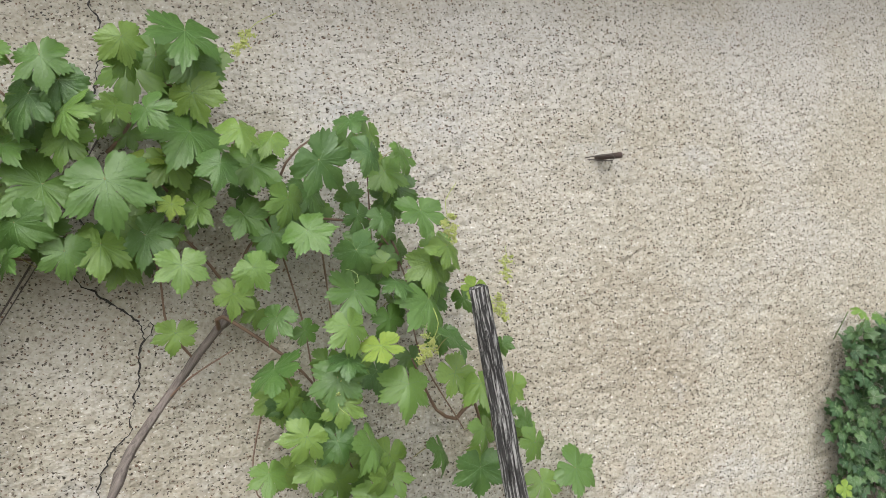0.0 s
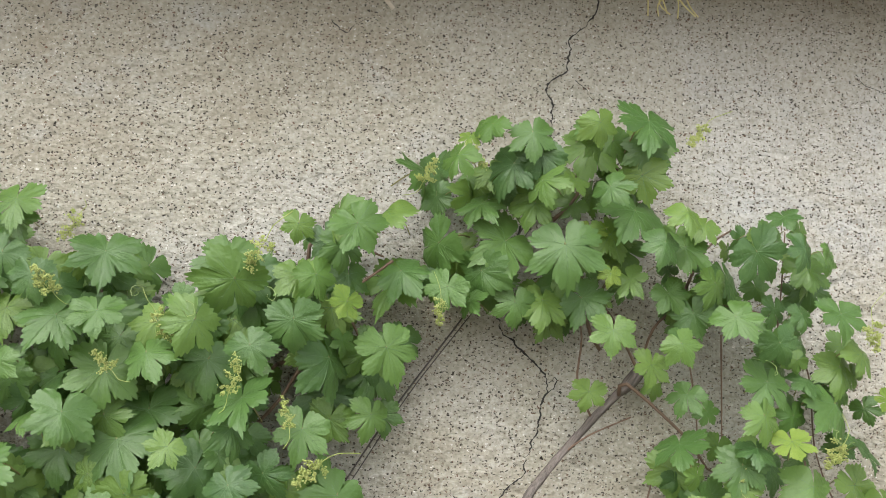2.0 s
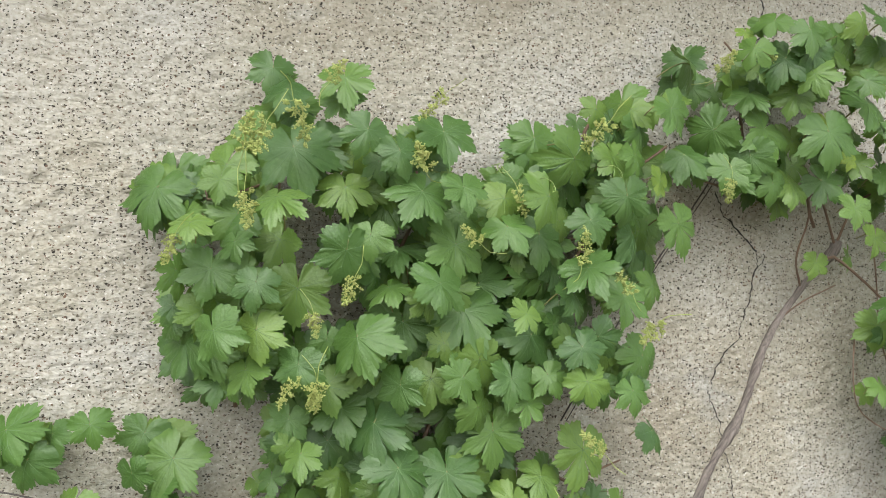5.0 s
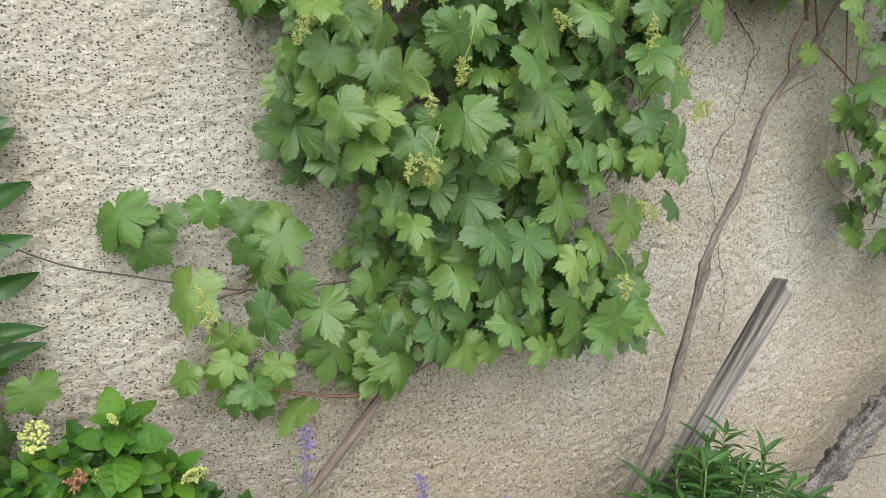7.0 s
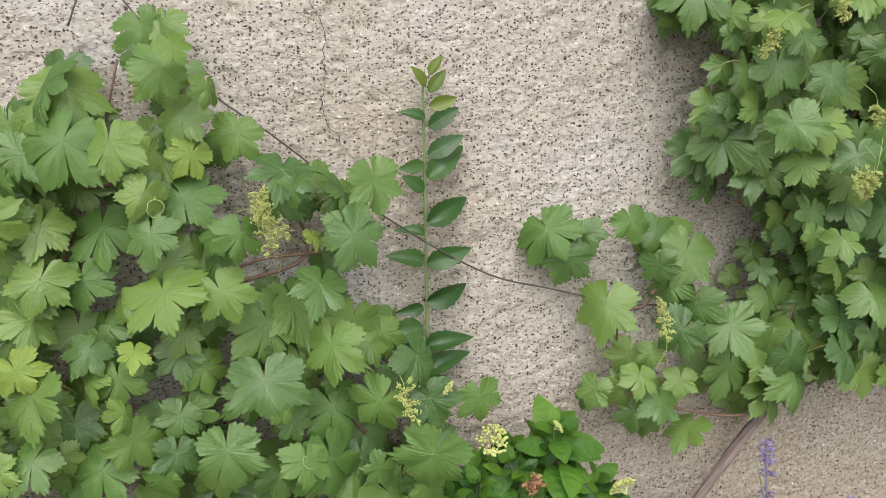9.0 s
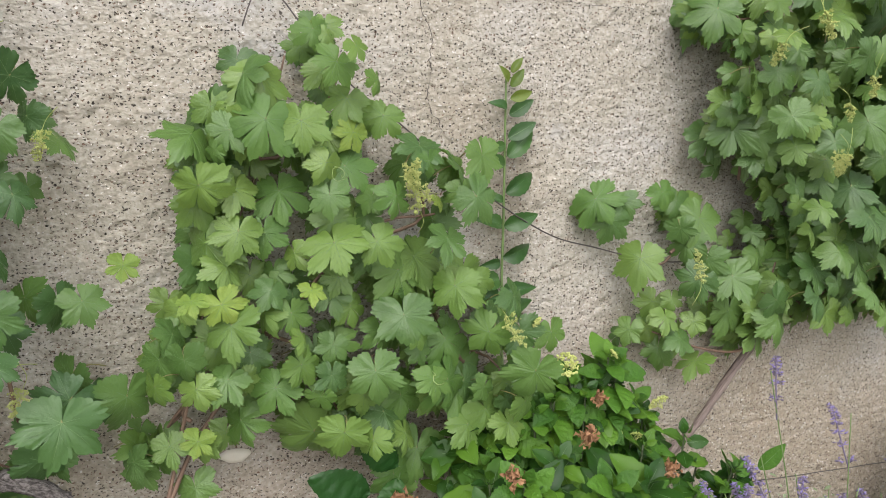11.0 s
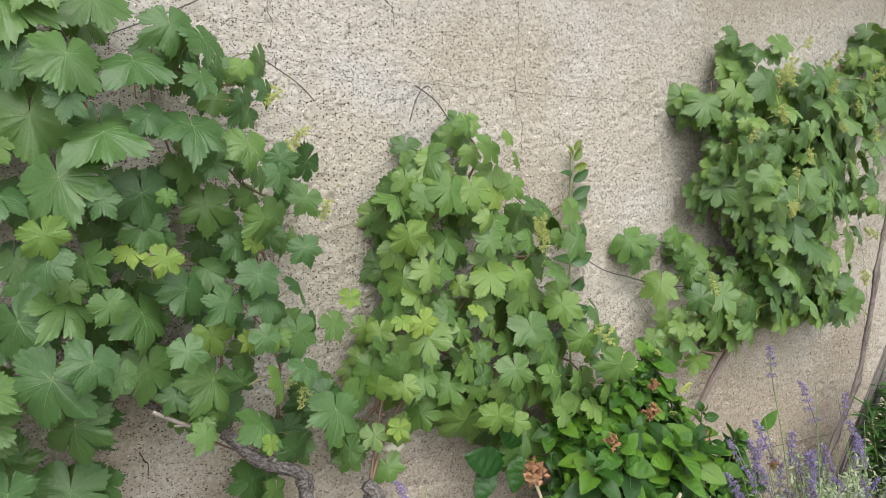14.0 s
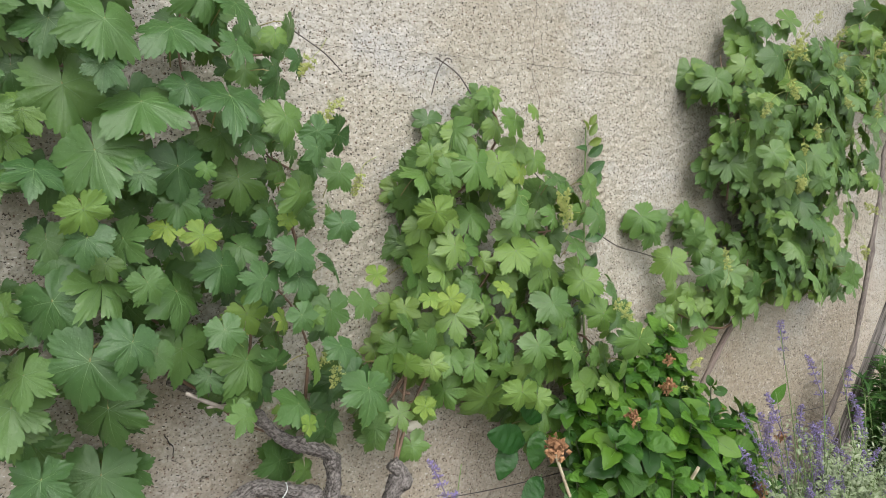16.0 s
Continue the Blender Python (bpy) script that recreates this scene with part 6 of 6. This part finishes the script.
# ---- dark narrow-leaved shrub ----
def narrow_shrub(cx, cy, tops, seed):
    rnd = random.Random(seed)
    blade = blade_mesh("leaf", OLEANDER, 1.0, 0.2, 0.0, 0.38, 0.3, 5)
    ob = thing("narrow_leaved_shrub", (cx, cy, GROUND), "dark green shrub with narrow pointed leaves at the wall's foot", "shrub")
    inner = bmesh.new()
    tops = tops + [(x + rnd.uniform(-0.06, 0.06), y + rnd.uniform(-0.04, 0.05), z - rnd.uniform(0.0, 0.07)) for x, y, z in tops]
    for x, y, z in tops:
        foot = Vector((cx + (x - cx) * 0.4, cy + (y - cy) * 0.4, GROUND - 0.02))
        t = Vector((x, y, z))
        stem = part("stem", tube(bmesh.new(), [foot, foot.lerp(t, 0.5) + Vector((0, 0, 0.05)), t], 0.004, 0.002, 5, step=0.04), GREEN_STEM, ob)
        for i in range(44):
            f = 1 - 0.6 * (i / 44) ** 1.3
            w = i * 2.4
            d = Vector((math.cos(w) + rnd.gauss(0, 0.25), math.sin(w) + rnd.gauss(0, 0.25), (0.9 if i < 5 else 0.45) + rnd.gauss(0, 0.25)))
            m = aim(foot.lerp(t, f), d, (rnd.gauss(0, 0.3), -0.3, 1), rnd.uniform(0.05, 0.088))
            if i < 8:
                part("leaf", blade, None, stem, "", m)
            else:
                add_mesh(inner, blade, m)
    tagged(part("inner_foliage", mesh_of("inner_foliage", inner, [OLEANDER_INNER, VEIN]), None, ob), kind="stuff")
    return ob


narrow_shrub(-0.25, -0.36, [(-0.358, -0.4, 0.433), (-0.301, -0.36, 0.532), (-0.214, -0.32, 0.588), (-0.2, -0.38, 0.5), (-0.1, -0.34, 0.52), (-0.02, -0.36, 0.42), (-0.216, -0.44, 0.362),
                            (-0.16, -0.46, 0.36), (-0.321, -0.46, 0.259), (-0.05, -0.44, 0.28), (-0.25, -0.5, 0.22), (-0.41, -0.3, 0.42), (-0.33, -0.3, 0.5), (-0.37, -0.3, 0.27), (-0.28, -0.3, 0.38), (-0.22, -0.28, 0.54), (-0.15, -0.28, 0.46)], 5)

# ---- catmint ----
def spike_mesh(seed, length):
    """A flower spike: whorls of small violet lipped flowers in dusky calyxes."""
    rnd = random.Random(seed)
    bm = bmesh.new()
    tube(bm, [(0, 0, -0.01), (0, 0, length * 0.5), (0, 0, length)], 0.0018, 0.0015, 5, step=0.03)
    for f in bm.faces:
        f.material_index = 1
    z, gap = length, 0.006
    while z > 0:
        t = z / length
        r = 0.0055 + 0.009 * (1 - t) ** 0.6
        for k in range(10 if gap < 0.012 else 18):
            w = rnd.uniform(0, 6.3)
            q = r * rnd.uniform(0.3, 1.45)
            c = Vector((q * math.cos(w), q * math.sin(w), z + rnd.uniform(-0.005, 0.005)))
            f0 = len(bm.faces)
            m = Matrix.Translation(c) @ Euler((rnd.uniform(-0.8, 0.8), rnd.uniform(-0.8, 0.8), w)).to_matrix().to_4x4() @ Matrix.Diagonal((1.8, 0.7, 0.6, 1))
            bmesh.ops.create_uvsphere(bm, u_segments=4, v_segments=2, radius=rnd.uniform(0.002, 0.0041), matrix=m)
            bm.faces.ensure_lookup_table()
            mi = 0 if rnd.random() < 0.4 else 1
            for f in bm.faces[f0:]:
                f.material_index = mi
        z -= gap
        gap *= rnd.uniform(1.25, 1.6)
    return mesh_of("spike", bm, [PURPLE, PURPLE_DIM])


SPIKES = [spike_mesh(k, 0.07 + 0.022 * k) for k in range(6)]
def small_blade(name, material, width):
    """A little folded, arched blade along +x."""
    bm = bmesh.new()
    v = [bm.verts.new(c) for c in ((0, 0, 0), (0.4, -width / 2, 0.1), (0.45, 0, 0.03), (0.4, width / 2, 0.1), (0.75, -width * 0.36, 0.03), (0.78, 0, -0.05), (0.75, width * 0.36, 0.03), (1.0, 0, -0.16))]
    for f in ((0, 1, 2), (0, 2, 3), (1, 4, 5, 2), (2, 5, 6, 3), (4, 7, 5), (5, 7, 6)):
        bm.faces.new([v[k] for k in f])
    return mesh_of(name, bm, [material])


MINT = small_blade("leaf", SAGE, 0.42)


def catmint(cx, cy, spread, tall, n, seed, extra=()):
    rnd = random.Random(seed)
    ob = thing("catmint", (cx, cy, GROUND), "grey-green catmint with violet flower spikes in front of the wall", "catmint", "catmint clumps")
    tips = [(cx + rnd.gauss(0, spread), cy + rnd.gauss(0, spread * 0.6), tall * rnd.uniform(0.45, 1.0)) for _ in range(n)] + list(extra)
    tips += [(x + rnd.uniform(-0.06, 0.06), y + rnd.uniform(-0.04, 0.06), z - rnd.uniform(0.03, 0.14)) for x, y, z in extra if z < 0.58]
    foliage = bmesh.new()
    for k, (x, y, z) in enumerate(tips):
        t = Vector((x, min(y, -0.12), z))
        foot = Vector((cx + (x - cx) * 0.3, cy + (y - cy) * 0.3, GROUND - 0.02))
        mid = foot.lerp(t, 0.55) + Vector((rnd.uniform(-0.03, 0.03), rnd.uniform(-0.03, 0.03), 0.04))
        stem = part("stem", tube(bmesh.new(), [foot, mid, t], 0.0022, 0.0012, 5, step=0.04), GREEN_STEM, ob)
        s = rnd.uniform(0.8, 1.05) if k >= n else rnd.uniform(0.4, 0.75)
        if k >= n or k % 4:
            q = (t - mid + Vector((rnd.gauss(0, 0.09), rnd.gauss(0, 0.06), 0))).to_track_quat('Z', 'Y').to_matrix().to_4x4()
            pick = rnd.randrange(2, 6) if k >= n else rnd.randrange(6)
            part("spike", SPIKES[pick], None, stem, "", Matrix.Translation(t - (t - mid).normalized() * max(0.05, (0.055 + 0.022 * pick) * s)) @ q @ Matrix.Diagonal((s, s, s, 1)))
        for i in range(170 if k < n else 30):
            f = rnd.uniform(0.2, 0.97) if k < n else rnd.uniform(0.1, 0.75)
            w = rnd.uniform(0, 6.3)
            at = (foot.lerp(mid, f / 0.55) if f < 0.55 else mid.lerp(t, (f - 0.55) / 0.45)) + Vector((rnd.gauss(0, 0.014), rnd.gauss(0, 0.014), rnd.gauss(0, 0.006)))
            m = aim(at, (math.cos(w), math.sin(w), rnd.uniform(0.1, 1.4)), (0, -0.5, 1), rnd.uniform(0.009, 0.023))
            add_mesh(foliage, MINT, m)
    me = mesh_of("foliage", foliage, [SAGE])
    tagged(part("foliage", me, None, ob), kind="stuff")
    return ob


catmint(-1.02, -0.5, 0.13, 0.42, 34, 1, [(-1.40, -0.42, 0.55), (-1.36, -0.42, 0.54), (-1.34, -0.42, 0.50), (-1.30, -0.42, 0.54), (-1.27, -0.42, 0.61), (-1.27, -0.42, 0.80), (-1.16, -0.42, 0.55), (-1.03, -0.42, 0.45), (-1.01, -0.42, 0.67), (-0.95, -0.42, 0.48)])
catmint(-0.72, -0.5, 0.13, 0.42, 34, 2, [(-0.88, -0.42, 0.62), (-0.87, -0.42, 0.45), (-0.80, -0.42, 0.45), (-0.73, -0.42, 0.42), (-0.70, -0.42, 0.50)])
catmint(-0.45, -0.6, 0.1, 0.4, 24, 3)
catmint(-1.12, -0.52, 0.06, 0.34, 18, 5, [(-1.1, -0.45, 0.4), (-1.17, -0.45, 0.36), (-1.05, -0.46, 0.33)])
catmint(-0.85, -0.66, 0.12, 0.34, 24, 4)
catmint(-2.58, -0.45, 0.06, 0.28, 7, 6, [(-2.45, -0.4, 0.66), (-2.47, -0.4, 0.6), (-2.77, -0.42, 0.54), (-2.5, -0.42, 0.44)])

# ---- ivy ----
def ivy_leaf_mesh(name, material, seed):
    """A pointed five-lobed ivy leaf along +x from its stalk, facing +z, with pale veins."""
    rnd = random.Random(seed)
    bm = bmesh.new()
    half = [(0, 0.62), (22, 0.37), (30, 0.36), (52, 0.52), (74, 0.34), (100, 0.4), (128, 0.4), (155, 0.3), (174, 0.12)]
    loop = [(a, r * rnd.uniform(0.92, 1.08)) for a, r in half] + [(360 - a, r * rnd.uniform(0.92, 1.08)) for a, r in half[:0:-1]]
    at = lambda a, r: Vector((0.38 + r * math.cos(radians(a)), r * math.sin(radians(a)), -0.25 * r * r + 0.03 * math.sin(3 * radians(a) + seed)))
    centre = bm.verts.new(Vector((0.38, 0, -0.02)))
    inner = [bm.verts.new(at(a, r * 0.55) + Vector((0, 0, 0.03))) for a, r in loop]
    rim = [bm.verts.new(at(a, r)) for a, r in loop]
    for i in range(len(loop)):
        j = (i + 1) % len(loop)
        bm.faces.new((centre, inner[i], inner[j]))
        bm.faces.new((inner[i], rim[i], rim[j], inner[j]))
    nf = len(bm.faces)
    for a, r in ((0, 0.5), (52, 0.42), (308, 0.42), (112, 0.3), (248, 0.3)):
        tube(bm, [(0.38, 0, 0.0), at(a, r * 0.5) + Vector((0, 0, 0.032)), at(a, r) + Vector((0, 0, 0.008))], 0.012, 0.005, 4, step=0.2, caps=False)
    tube(bm, [(-0.3, 0, -0.2), (0.1, 0, -0.04), (0.38, 0, -0.01)], 0.014, 0.014, 4, step=0.3)
    bm.faces.ensure_lookup_table()
    for f in bm.faces[nf:]:
        f.material_index = 1
    return mesh_of(name, bm, [material, IVY_VEIN])


IVYP = thing("ivy", (1.8, -0.05, GROUND), "dense dark green ivy climbing the wall", "ivy")
ri = random.Random(12)
IVY_LEAVES = [ivy_leaf_mesh("leaf", IVY, k) for k in range(4)]
IVY_LEAVES_INNER = [ivy_leaf_mesh("leaf", IVY_INNER, k + 5) for k in range(2)]
for k in range(7):
    x = 1.66 + 0.06 * k
    part("stem", tube(bmesh.new(), [(1.9, -0.03, GROUND), (x + 0.08, -0.03, 0.5), (x + 0.12, -0.03, 0.9), (x + 0.12, -0.03, 1.22 - 0.02 * (k % 3))], 0.004, 0.002, 5, step=0.05), BARK, IVYP)


def ivy_spot(low, high):
    z = ri.uniform(low, high)
    left = 1.705 - 0.05 * max(0, 1.05 - z) / 0.2 + 0.025 * math.sin(z * 23) + 0.06 * max(0, z - 1.17) / 0.08
    return left + ri.random() ** 1.3 * 0.3, z


for k in range(295):
    x, z = ivy_spot(0.55, 1.25)
    way = Vector((ri.gauss(-0.2, 0.6), -0.3, ri.uniform(-1, 0.2)))
    part("leaf", IVY_LEAVES[ri.randrange(4)], None, IVYP, "", aim((x, -ri.uniform(0.04, 0.1), z), way, (ri.gauss(-0.25, 0.25), -1, ri.gauss(0.5, 0.3)), ri.uniform(0.03, 0.05)))
inner = bmesh.new()
for k in range(420):
    x, z = ivy_spot(0.5, 1.22)
    add_mesh(inner, IVY_LEAVES_INNER[k % 2], aim((x + 0.02, -ri.uniform(0.015, 0.06), z), Vector((ri.gauss(0, 0.6), -0.35, ri.uniform(-1, 0.1))), (0, -1, 0.5), ri.uniform(0.028, 0.045)))
tagged(part("inner_foliage", mesh_of("inner_foliage", inner, [IVY_INNER, IVY_VEIN]), None, IVYP), kind="stuff")
for x, z, s in ((1.67, 1.29, 0.04), (1.73, 1.27, 0.04), (1.57, 0.88, 0.05), (1.79, 1.06, 0.075), (1.8, 0.99, 0.07)):
    place_leaf(part("young_stem", tube(bmesh.new(), [(x + 0.03, -0.06, z - 0.08), (x, -0.14, z)], 0.0015, 0.001, 4), GREEN_STEM, IVYP), ri, x, -0.18, z, s, 1 if z > 1.1 else 2)
